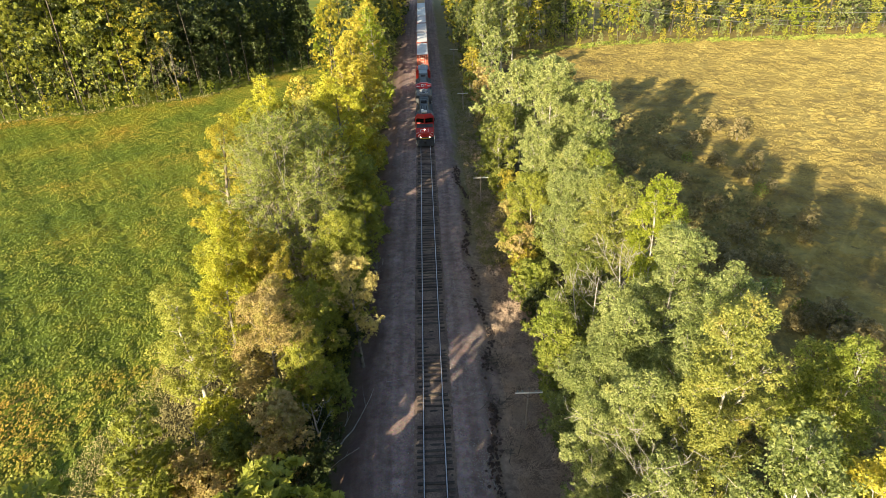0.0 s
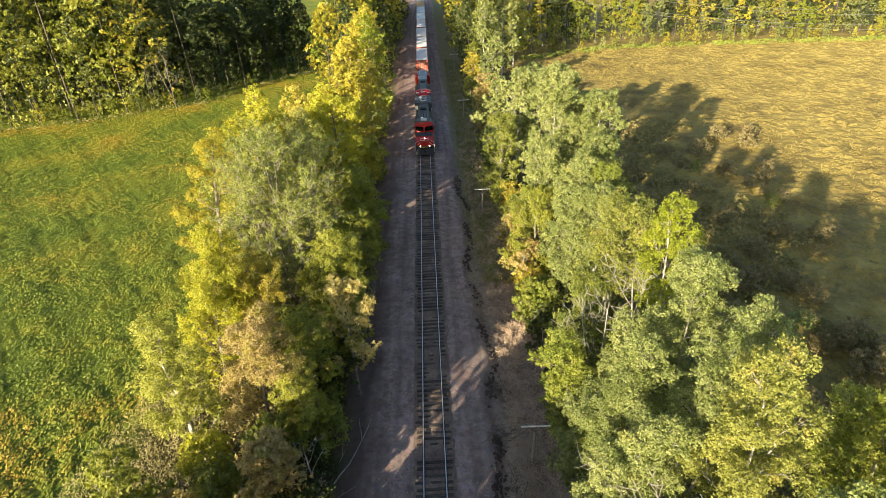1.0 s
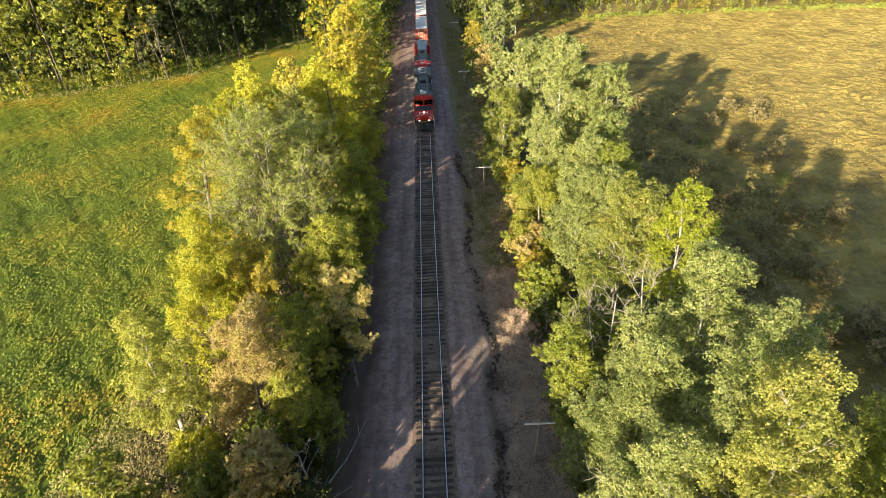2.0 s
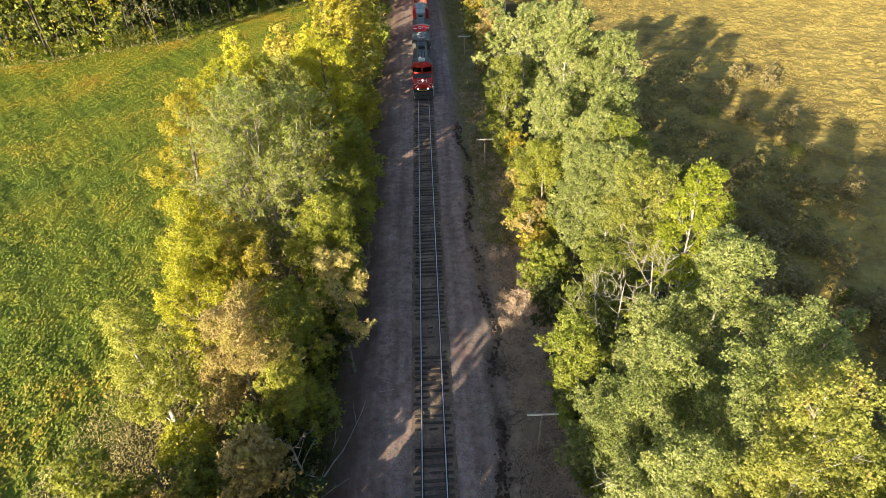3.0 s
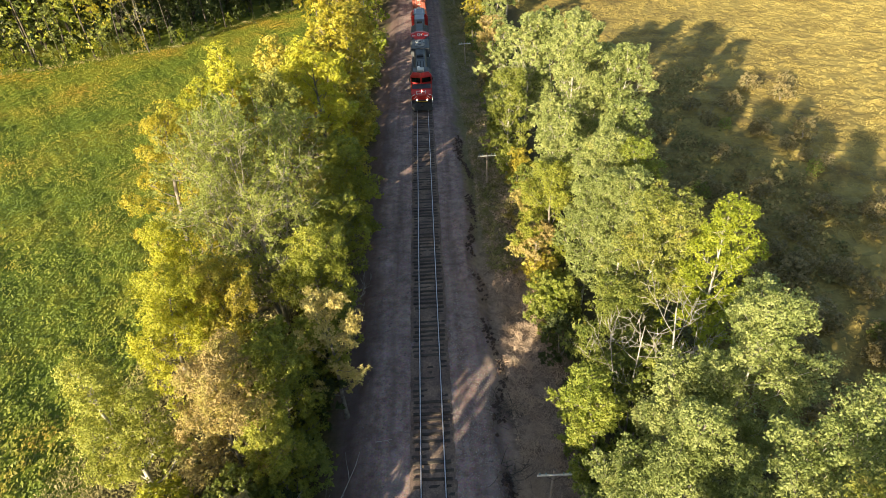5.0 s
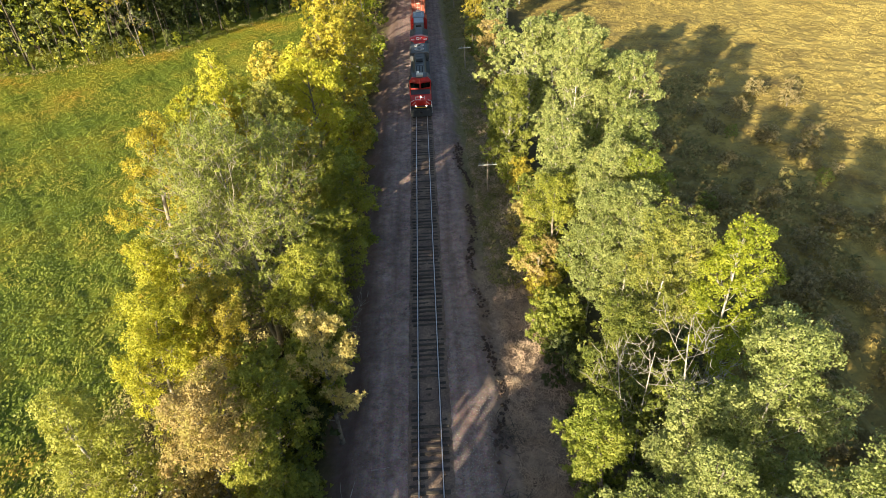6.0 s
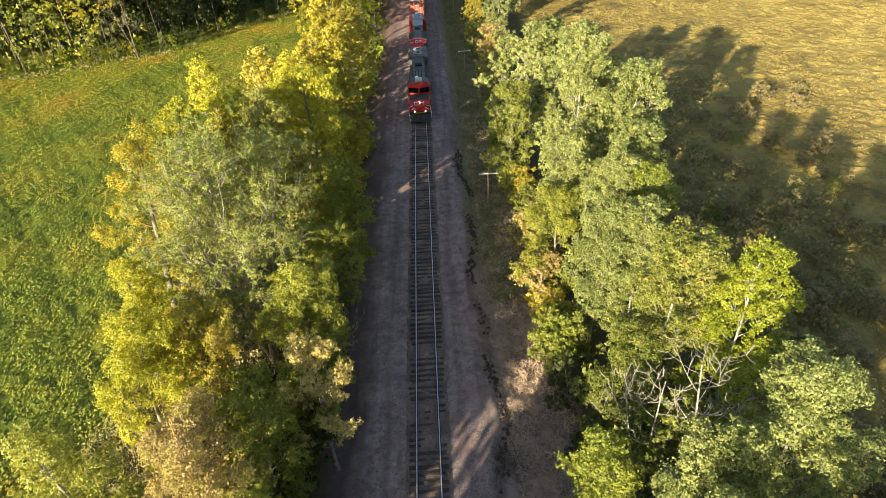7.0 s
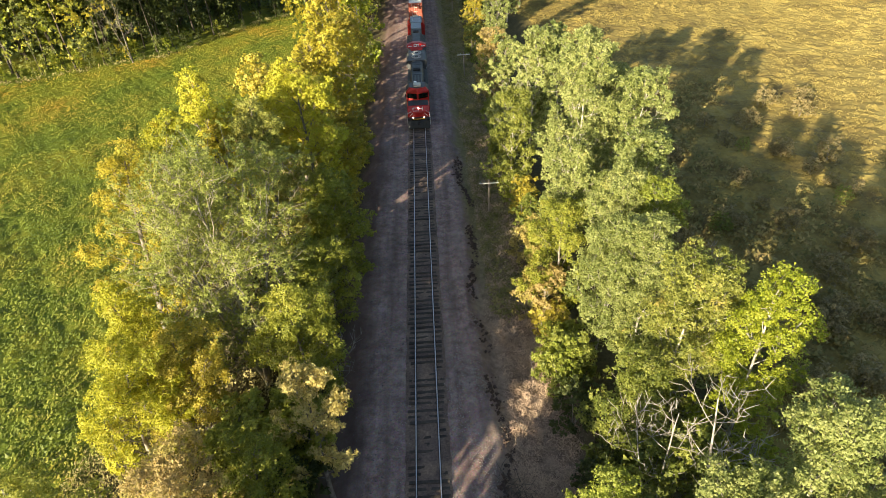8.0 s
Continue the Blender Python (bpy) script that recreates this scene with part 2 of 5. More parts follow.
def foliage(seed, clumps, per_m2, size, droop=0.0, flat=0.8, spin=False):
    """Leaves in small tufts on the outside of each clump, with gaps between; thinner and larger low on the side turned
    from the camera, or underneath with spin.
    """
    r = np.random.default_rng(seed + 7)
    cs, ns = [], []
    mid = clumps[:, :3].mean(0)
    for x, y, z, rad in clumps:
        n = int(per_m2 * 4 * rad * rad * r.uniform(0.7, 1.25)) + 4
        m = max(4, n // 17)
        away = unit(np.array((x, y, z)) - mid + (0, 0, 0.8))
        d = unit(unit(r.normal(size=(m, 3))) + away * 0.35)
        lump = 1 + 0.28 * np.sin(d[:, 0] * 5 + x * 3) * np.sin(d[:, 1] * 5 + y * 3) + 0.15 * np.sin(d[:, 2] * 9 + z)
        q = rad * lump * (0.50 + 0.52 * r.uniform(0, 1, m) ** 0.45)
        tuft = np.array((x, y, z)) + d * q[:, None] * (1, 1, flat)
        lean = unit(d * 0.55 + (-0.12, -0.2, 0.36) + r.normal(size=(m, 3)) * 0.30)
        k = r.integers(0, m, n)
        c = tuft[k] + r.normal(size=(n, 3)) * (0.135 * rad + 0.03) * (1, 1, 0.7)
        c[:, 2] -= droop * rad * r.uniform(0, 1, n)
        cs.append(c)
        ns.append(unit(lean[k] + r.normal(size=(n, 3)) * 0.52))
    c, nn = np.concatenate(cs), np.concatenate(ns)
    own = np.repeat(np.arange(len(cs)), [len(q) for q in cs])
    low = c[:, 2] > 0.12
    for j, (x, y, z, rad) in enumerate(clumps):
        d = (c - (x, y, z)) / (1, 1, flat)
        low &= (np.einsum("ij,ij->i", d, d) > (0.74 * rad) ** 2) | (own == j)
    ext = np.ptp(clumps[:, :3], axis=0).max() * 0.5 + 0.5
    # without spin this picks the crown's far, lower side as the camera sees it
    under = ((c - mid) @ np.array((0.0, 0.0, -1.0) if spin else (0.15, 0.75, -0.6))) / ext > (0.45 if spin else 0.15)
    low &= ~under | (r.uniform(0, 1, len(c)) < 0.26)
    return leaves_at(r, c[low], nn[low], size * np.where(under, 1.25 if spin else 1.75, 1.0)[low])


def tree(x, y, h, cr, species, seed, name="tree", label="", category="tree", group="", bark=None, density=100, leaf=0.205, z=-0.75, bough_sides=3, y_near=True, spin=False, **form):
    """A tree of its own: trunk with its boughs, and crown."""
    if y > 80 and leaf < 0.3:
        density, leaf = density * 0.62, leaf * 1.25
    elif y_near and 33 <= y < 62 and h > 7:
        density, leaf = density * 2.5, leaf * 0.57
    elif 62 <= y <= 80 and h > 9:
        density, leaf = density * 1.75, leaf * 0.76
    elif y_near and 12 < y < 22 and h > 9:
        density, leaf = density * 2.2, leaf * 0.56
    elif y_near and 12 < y < 33 and h > 9:
        density, leaf = density * 3.2, leaf * 0.485
    trunks, branches, clumps = grow(seed, h, cr, **form)
    root = new(name)
    root.location = (x, y, z)
    bark = bark or BARK_GREY
    v, f = tubes(trunks, 7)
    if bough_sides:
        v2, f2 = tubes(branches, bough_sides)
        v, f = np.concatenate([v, v2]), np.concatenate([f, f2 + len(v)])
    part("trunk", mesh_of("trunk", v, f, bark, True), None, root)
    if species:
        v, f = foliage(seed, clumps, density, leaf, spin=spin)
        part("crown", mesh_of("crown", v, f, LEAF[species]), None, root)
    tagged(root, label, category, group)
    return root


# ---- ground ----
def hill(x, y):
    """Height of the ground: rail bed at 0, ditches and fields lower."""
    xs = [-400, -24, -10.5, -7.2, -6.0, 3.0, 4.0, 9, 20, 400]
    zs = [-0.7, -0.75, -0.85, -0.6, -0.12, -0.12, -0.85, -0.9, -0.75, -0.7]
    wob = 0.35 * np.sin(y * 0.23) + 0.25 * np.sin(y * 0.61 + 1.0) + 0.12 * np.sin(y * 1.7)
    z = np.interp(x + wob * (np.abs(x + 2) < 12), xs, zs)
    rough = 0.05 * np.sin(x * 1.3 + y * 0.7) * np.sin(y * 1.1 - x * 0.4) + 0.03 * np.sin(x * 3.1 + y * 2.3)
    return z + rough * np.clip((np.abs(x + 1.5) - 4.2) / 3, 0.12, 1)


def ground_material():
    n = Nodes("ground")
    p = n.pos()
    x, y, _ = n.xyz(p)
    wob = n.math("MULTIPLY", n.math("SUBTRACT", n.noise(p, 0.35, 5), 0.5), 3.2)
    xw = n.math("ADD", x, wob)
    wide = n.noise(p, 0.05, 4)
    fine = n.noise(p, 2.6, 7, 0.78)
    grit = n.noise(p, 11.0, 5, 0.75)
    # cinders and gravel of the rail bed
    cell = n.voronoi(p, 9.0, "Color")
    cinder = n.ramp(n.math("ADD", n.math("MULTIPLY", grit, 0.6), n.math("MULTIPLY", n.noise(p, 0.5, 4), 0.5)),
                    [(0.30, (0.195, 0.141, 0.131)), (0.55, (0.335, 0.250, 0.232)), (0.78, (0.48, 0.375, 0.34))])
    cinder = n.mix(0.22, cinder, cell, "SOFT_LIGHT")
    mottle = n.ramp(n.noise(p, 1.5, 6, 0.7), [(0.30, (0.50, 0.47, 0.45)), (0.50, (0.92, 0.90, 0.88)), (0.72, (1.3, 1.28, 1.25))])
    cinder = n.mix(1.0, cinder, mottle, "MULTIPLY")
    streak = n.step(n.noise(n.add("ShaderNodeMapping", Vector=p, Scale=(1.1, 0.05, 1)), 1.0, 5), 0.44, 0.60)
    cinder = n.mix(n.math("MULTIPLY", streak, 0.42), cinder, (0.098, 0.066, 0.054))
    worn = n.step(n.noise(n.add("ShaderNodeMapping", Vector=p, Location=(7, 3, 0), Scale=(0.9, 0.12, 1)), 1.0, 4), 0.52, 0.66)
    cinder = n.mix(n.math("MULTIPLY", worn, 0.4), cinder, (0.27, 0.225, 0.205))
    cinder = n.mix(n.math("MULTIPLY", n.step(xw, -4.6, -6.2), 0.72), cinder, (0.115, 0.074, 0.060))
    # litter and dry grass of the verges
    litter = n.ramp(n.math("ADD", n.math("MULTIPLY", fine, 0.5), n.math("MULTIPLY", n.noise(p, 0.7, 4), 0.5)),
                    [(0.36, (0.11, 0.078, 0.060)), (0.50, (0.27, 0.200, 0.150)), (0.66, (0.44, 0.335, 0.245))])
    wood = n.ramp(fine, [(0.3, (0.055, 0.048, 0.022)), (0.55, (0.105, 0.088, 0.040)), (0.8, (0.17, 0.135, 0.068))])
    # crop to one side, dry meadow to the other
    crop = n.ramp(n.math("ADD", n.math("MULTIPLY", n.noise(p, 0.09, 5), 0.75), n.math("MULTIPLY", fine, 0.3)),
                  [(0.34, (0.085, 0.130, 0.016)), (0.52, (0.15, 0.19, 0.020)), (0.66, (0.25, 0.24, 0.024)), (0.80, (0.34, 0.22, 0.03))])
    meadow = n.ramp(n.math("ADD", n.math("MULTIPLY", n.noise(p, 0.4, 5), 0.55), n.math("MULTIPLY", fine, 0.45)),
                    [(0.36, (0.14, 0.106, 0.036)), (0.5, (0.25, 0.195, 0.062)), (0.66, (0.37, 0.290, 0.095))])
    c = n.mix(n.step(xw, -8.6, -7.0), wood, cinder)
    litter = n.mix(n.math("MULTIPLY", n.step(n.math("ADD", y, n.math("MULTIPLY", wob, 4.0)), 58.0, 72.0), 0.75), litter, n.ramp(fine, [(0.3, (0.105, 0.108, 0.038)), (0.6, (0.225, 0.205, 0.080)), (0.8, (0.34, 0.285, 0.13))]))
    c = n.mix(n.step(xw, 3.0, 3.9), c, litter)
    c = n.mix(n.step(xw, 8.0, 10.5), c, wood)
    c = n.mix(n.step(xw, 19.0, 22.0), c, meadow)
    c = n.mix(n.step(xw, -22.5, -24.5), c, crop)
    h = n.math("ADD", n.math("MULTIPLY", grit, 0.4), n.math("MULTIPLY", fine, 0.8))
    return n.surface(c, 0.92, 0, n.bump(h, 0.8, 0.09), 0.2)


def axis(*runs):
    return np.concatenate([np.arange(a, b, s) for a, b, s in runs])


gx = axis((-900, -120, 60), (-120, -30, 5), (-30, -12, 1.0), (-12, 12, 0.3), (12, 30, 1.0), (30, 140, 5), (140, 901, 60))
gy = axis((-300, 0, 30), (0, 24, 4), (24, 130, 0.6), (130, 300, 5), (300, 1201, 60))
GX, GY = np.meshgrid(gx, gy, indexing="ij")
gv = np.stack([GX, GY, hill(GX, GY)], -1).reshape(-1, 3)
_i, _j = np.meshgrid(np.arange(len(gx) - 1), np.arange(len(gy) - 1), indexing="ij")
_a = _i * len(gy) + _j
gf = np.stack([_a, _a + len(gy), _a + len(gy) + 1, _a + 1], -1).reshape(-1, 4)
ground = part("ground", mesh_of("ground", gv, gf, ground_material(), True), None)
tagged(ground, "grey cinder rail bed between woodland strips and autumn fields", "ground", kind="structure")


# ---- trees of the two strips ----
def poplar(x, y, h, cr, seed, label="tall grey-green poplar with a pale trunk in the lineside strip", **k):
    form = dict(base=0.14, limbs=26, clump=0.10 * cr + 0.30, twigs=6, upright=0.75, trunk_r=0.0078, bark=BARK_PALE, species="poplar", group="poplars of the strip")
    form.update(k)
    return tree(x, y, h, cr, seed=seed, name="poplar_tree", label=label, category="tree", **form)


def leafy(x, y, h, cr, seed, species, label, **k):
    form = dict(base=0.38 if 70 < y < 136 and x < 0 else 0.10, limbs=20, clump=0.125 * cr + 0.35, twigs=5, upright=0.5, group="trees of the strip")
    form.update(k)
    return tree(x, y, h, cr, species, seed, label=label, **form)


def bush(x, y, h, cr, seed, species, label="leafy green bush at the foot of the strip", **k):
    form = dict(base=0.05, limbs=10, clump=0.2 * cr + 0.35, twigs=2, upright=0.6, fork=2, trunk_r=0.012, bough_sides=0, group="bushes of the strip")
    form.update(k)
    return tree(x, y, h, cr, species, seed, name="bush", label=label, category="bush", **form)


YEL = "yellow-leaved autumn tree at the edge of the field"
# west strip, between the crop and the rail bed
leafy(-18.2, 38.2, 12.2, 2.5, 101, "birch", "pale yellow-green birch with a thin white trunk", bark=BARK_PALE, base=0.12, crown_mid=0.35)
leafy(-19.6, 29.0, 8.4, 1.9, 102, "birch", "pale yellow-green birch beside the crop", bark=BARK_PALE, base=0.12, crown_mid=0.35)
leafy(-12.8, 38.9, 10.2, 2.9, 103, "tan", "brownish tan ash tree with thinning leaves", base=0.2, crown_mid=0.6)
leafy(-18.0, 45.2, 11.0, 2.9, 104, "lemon", "bushy yellow-green tree beside the crop", fork=1)
leafy(-15.2, 47.4, 9.6, 2.8, 105, "orange", "orange-tan bushy tree in the strip")
leafy(-11.4, 44.4, 6.6, 2.3, 1051, "ash", "low olive-yellow tree between taller ones")
leafy(-7.0, 43.6, 9.8, 2.2, 1106, "straw", "slim tree with sparse tan-yellow leaf tufts beside the rail bed", base=0.20, density=100, clump=0.50, limbs=18, twigs=4, upright=0.7, crown_mid=0.45)
leafy(-8.6, 46.0, 6.6, 2.0, 1107, "ash", "olive young tree beside the rail bed", base=0.1)
leafy(-13.0, 53.8, 18.2, 4.7, 107, "faded", "big grey-limbed tree with thin half-fallen foliage", base=0.16, limbs=34, twigs=5, fine=3, fork=4, density=38, clump=0.56, trunk_r=0.010, upright=0.55, bark=BARK_TWIG)
leafy(-21.0, 57.0, 18.2, 2.9, 108, "yellow", YEL)
leafy(-20.6, 62.0, 18.8, 2.4, 1081, "lemon", "slim olive-yellow tree at the edge of the field")
leafy(-17.2, 66.0, 19.0, 2.9, 109, "lemon", "lemon-yellow tree with a rounded top", crown_mid=0.6)
leafy(-10.8, 72.5, 17.0, 3.4, 110, "lemon", "olive-yellow tree in the strip")
leafy(-12.6, 66.5, 16.6, 3.2, 111, "gold", "olive and yellow ash tree in the strip")
leafy(-8.1, 65.5, 10.2, 2.9, 112, "ash", "olive-green tree leaning over the rail bed edge")
leafy(-17.6, 82.0, 14.2, 3.2, 113, "orange", "orange-tan autumn tree at the edge of the field")
leafy(-8.6, 58.0, 8.5, 2.8, 114, "ash", "olive-green tree beside the rail bed")
leafy(-9.2, 51.6, 10.0, 2.8, 115, "ash", "olive tree in the shade of the strip")
leafy(-8.6, 76.5, 9.0, 2.8, 116, "yellow", "golden yellow tree beside the rail bed")
leafy(-13.6, 80.5, 13.4, 3.2, 117, "yellow", YEL)
leafy(-16.2, 76.0, 13.0, 2.8, 1171, "gold", "olive-gold tree in the strip", base=0.15)
leafy(-15.2, 87.0, 12.4, 2.8, 1172, "yellow", YEL, base=0.15)
leafy(-13.6, 100.5, 14.0, 3.0, 1173, "yellow", YEL, base=0.2)
leafy(-9.5, 96.0, 13.2, 3.4, 118, "yellow", "golden yellow autumn tree beside the rail bed")
leafy(-9.9, 107.0, 11.5, 3.5, 119, "orange", "orange-yellow autumn tree beside the rail bed")
poplar(-9.6, 120.0, 17.5, 3.5, 120, "tall green poplar with a white trunk beside the rails", species="lime")
leafy(-12.6, 114.0, 15.0, 3.4, 121, "yellow", YEL)
leafy(-12.9, 126.0, 16.0, 3.4, 122, "yellow", YEL)
leafy(-11.2, 133.0, 17.0, 3.6, 123, "yellow", YEL)
leafy(-11.9, 35.6, 4.6, 1.6, 130, "green", "olive-green young tree beside the rail bed")
bush(-11.6, 27.2, 2.0, 1.3, 131, "shade", "green bush beside the rail bed, leaf colour darkened for shade", density=150, leaf=0.15)
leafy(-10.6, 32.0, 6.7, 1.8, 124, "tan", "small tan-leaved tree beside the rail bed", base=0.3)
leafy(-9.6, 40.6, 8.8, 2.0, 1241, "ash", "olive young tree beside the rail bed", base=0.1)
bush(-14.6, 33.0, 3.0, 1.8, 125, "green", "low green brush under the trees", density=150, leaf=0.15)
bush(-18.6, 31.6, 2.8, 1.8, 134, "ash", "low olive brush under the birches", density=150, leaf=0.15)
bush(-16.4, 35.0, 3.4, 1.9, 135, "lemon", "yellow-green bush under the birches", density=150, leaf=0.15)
bush(-12.2, 29.0, 2.2, 1.6, 132, "shade", "green bush under the trees, leaf colour darkened for shade", density=150, leaf=0.15)
bush(-16.4, 30.6, 3.0, 1.8, 133, "tan", "low brown brush under the trees", density=150, leaf=0.15)
leafy(-19.0, 51.0, 12.6, 2.5, 126, "lemon", "lime-yellow tree at the edge of the crop")
leafy(-16.0, 69.5, 15.0, 3.0, 127, "yellow", YEL)
leafy(-9.4, 84.0, 8.0, 2.9, 128, "orange", "orange-yellow tree beside the rail bed")
leafy(-11.9, 90.0, 14.5, 3.2, 129, "yellow", YEL)

# east strip, between the rail bed and the meadow
poplar(12.6, 69.5, 18.9, 3.5, 201)
poplar(16.2, 69.3, 17.2, 3.2, 202)
poplar(11.0, 83.5, 16.2, 3.5, 203)
poplar(9.0, 88.5, 13.5, 2.8, 236)
# next poplar is added behind the cluster to fill its shadow on the meadow
poplar(17.4, 75.0, 15.0, 3.0, 247)
poplar(14.8, 83.0, 16.0, 3.2, 237)
poplar(15.2, 63.5, 14.5, 3.0, 238)
poplar(13.8, 76.5, 17.6, 3.6, 204)
poplar(8.3, 77.0, 12.0, 2.6, 205, species="green", label="dark green young poplar beside the wires")
poplar(10.6, 64.5, 13.0, 2.6, 206)
poplar(13.4, 46.8, 15.0, 3.2, 207, species="gold", label="pale olive-gold poplar with a slim pale trunk")
poplar(14.0, 52.6, 12.4, 2.8, 2071)
poplar(11.8, 54.5, 12.2, 2.9, 208)
poplar(13.8, 59.0, 13.5, 3.2, 209)
poplar(16.4, 43.6, 16.4, 2.6, 210, species="lime", label="bright lime-green poplar standing above the others")
poplar(14.8, 34.8, 15.8, 3.1, 211, limbs=25, clump=0.66, twigs=7)
poplar(12.7, 28.6, 17.2, 3.0, 212, limbs=25, clump=0.66, twigs=7)
poplar(12.4, 24.6, 18.4, 2.8, 213, species="gold", label="olive-gold poplar in the lineside strip", limbs=25, clump=0.66, twigs=7)
poplar(17.2, 23.6, 16.6, 2.2, 214, species="fresh", label="fresh green poplar at the meadow edge", limbs=18, clump=0.55, twigs=6)
poplar(9.6, 26.8, 13.6, 2.4, 215)
poplar(16.2, 27.6, 16.6, 1.6, 216, limbs=18, clump=0.42)
poplar(19.4, 24.0, 14.8, 2.8, 217, species="fresh", label="fresh green poplar at the meadow edge")
poplar(12.2, 18.6, 18.2, 2.7, 218)
poplar(15.6, 17.0, 18.2, 2.2, 2181, species="yellow", label="golden yellow poplar in the lineside strip", limbs=15)
poplar(18.6, 19.6, 16.6, 2.9, 219, species="fresh", label="fresh green poplar at the meadow edge")
leafy(11.3, 34.8, 11.8, 2.5, 221, "poplar", "grey-green tree in the lineside strip")
leafy(8.7, 36.8, 9.6, 1.7, 222, "fresh", "slim fresh green young tree beside the verge")
poplar(7.7, 33.0, 9.2, 1.5, 2221, label="small grey-green poplar beside the verge")
poplar(9.7, 30.6, 11.6, 2.3, 223, label="grey-green young poplar above the verge")
leafy(11.0, 30.8, 13.8, 2.4, 2231, "poplar", "olive-green tree among the poplars")
leafy(10.0, 60.0, 9.5, 2.4, 224, "ash", "yellow-green young tree beside the verge")
leafy(9.3, 103.0, 11.0, 2.6, 225, "tan", "tan-yellow tree beside the wires")
leafy(9.4, 134.5, 7.5, 2.2, 226, "orange", "small orange autumn tree beside the rail bed")
leafy(10.5, 44.5, 8.5, 2.4, 227, "green", "green bushy tree in the lineside strip")
leafy(12.3, 41.0, 6.0, 2.4, 228, "green", "green bushy tree under the dead tree")
leafy(16.6, 50.5, 9.0, 2.6, 229, "poplar", "grey-green tree at the meadow edge")
poplar(13.0, 90.0, 14.0, 3.0, 230)
poplar(12.5, 142.0, 19.0, 3.6, 231)
poplar(17.0, 148.0, 19.5, 3.8, 232)
poplar(13.0, 155.0, 18.0, 3.6, 233, species="ash", label="olive-yellow poplar beyond the meadow")
poplar(21.0, 158.0, 18.0, 3.6, 234, species="ash", label="olive-yellow poplar beyond the meadow")
poplar(11.5, 126.0, 12.0, 3.0, 235)
# bare trees
tree(-53.0, 134.2, 12.0, 3.2, None, 2410, "dead_tree", "bare grey tree at the wood edge", "tree", bark=BARK_GREY, base=0.4, limbs=14, twigs=4, fine=2, fork=1, upright=0.4, trunk_r=0.008)
tree(13.6, 38.8, 12.6, 2.9, None, 241, "dead_tree", "bare dead tree with white weathered branches", "tree", bark=BARK_DEAD, base=0.55, limbs=13, twigs=4, fine=2, fork=1, upright=0.5, trunk_r=0.010)
tree(11.2, 39.6, 10.4, 2.2, None, 244, "dead_tree", "small bare dead tree with pale branches", "tree", bark=BARK_DEAD, base=0.55, limbs=11, twigs=4, fine=2, fork=1, upright=0.5, trunk_r=0.008)
poplar(15.0, 58.8, 12.6, 2.8, 246, species="fresh", label="fresh green poplar at the meadow edge")
tree(16.6, 48.8, 14.0, 1.7, None, 242, "dead_tree", "bare grey twiggy tree at the meadow edge", "tree", bark=BARK_GREY, base=0.45, limbs=14, twigs=4, fine=2, fork=2, upright=1.2, trunk_r=0.006)
tree(9.4, 23.4, 12.8, 2.6, None, 243, "dead_tree", "bare dead branches among the poplars", "tree", bark=BARK_DEAD, base=0.66, limbs=12, twigs=4, fine=2, fork=2, upright=0.0, trunk_r=0.005)
poplar(8.1, 25.0, 11.4, 1.7, 2431, label="small grey-green poplar beside the verge")
poplar(9.0, 21.2, 12.0, 2.0, 2432, label="small grey-green poplar beside the verge")

# bushes at the foot of both strips
bush(8.6, 66.0, 4.6, 1.9, 390, "straw", "straw-yellow bush at the foot of the strip", density=80)
bush(8.8, 59.5, 4.2, 1.8, 391, "tan", "tan-leaved bush at the foot of the strip", density=80)
bush(9.0, 52.5, 4.0, 1.8, 392, "green", density=80)
leafy(-9.8, 37.0, 7.8, 1.8, 394, "ash", "low olive tree beside the rail bed", base=0.05)
bush(10.4, 33.4, 6.2, 2.0, 393, "lemon", "yellow-green bush under the poplars", density=80)
rb = np.random.default_rng(5)
for k in range(30):
    y = 24 + k * 3.6 + rb.uniform(-1, 1)
    kind = rb.choice(["green", "poplar", "ash", "yellow"], p=[0.35, 0.25, 0.35, 0.05])
    # bushes before y 52 mostly take the leaf colour that carries shade
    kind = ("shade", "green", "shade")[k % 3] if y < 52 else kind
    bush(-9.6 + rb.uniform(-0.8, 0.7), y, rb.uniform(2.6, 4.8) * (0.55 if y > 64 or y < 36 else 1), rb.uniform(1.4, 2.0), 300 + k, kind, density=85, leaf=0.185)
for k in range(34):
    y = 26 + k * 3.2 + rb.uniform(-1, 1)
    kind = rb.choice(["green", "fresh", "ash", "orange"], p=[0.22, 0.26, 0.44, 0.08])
    # every other bush here has shade put into its leaf colour
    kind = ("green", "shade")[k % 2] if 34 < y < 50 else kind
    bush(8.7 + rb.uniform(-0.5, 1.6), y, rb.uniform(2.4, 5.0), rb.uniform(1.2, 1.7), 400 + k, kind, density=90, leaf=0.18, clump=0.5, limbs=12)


# low brush in the meadow
BRUSH = [bush(24.0, 41.0, 1.5, 0.9, 480, "brush", "low brown brush in the dry meadow", density=55, leaf=0.17, spin=True, group="brush of the meadow"),
         bush(26.5, 47.0, 1.3, 1.0, 481, "brush", "low brown brush in the dry meadow", density=55, leaf=0.17, spin=True, group="brush of the meadow"),
         bush(23.0, 53.0, 1.7, 1.0, 482, "green", "low dark green brush in the dry meadow", density=55, leaf=0.17, spin=True, group="brush of the meadow")]
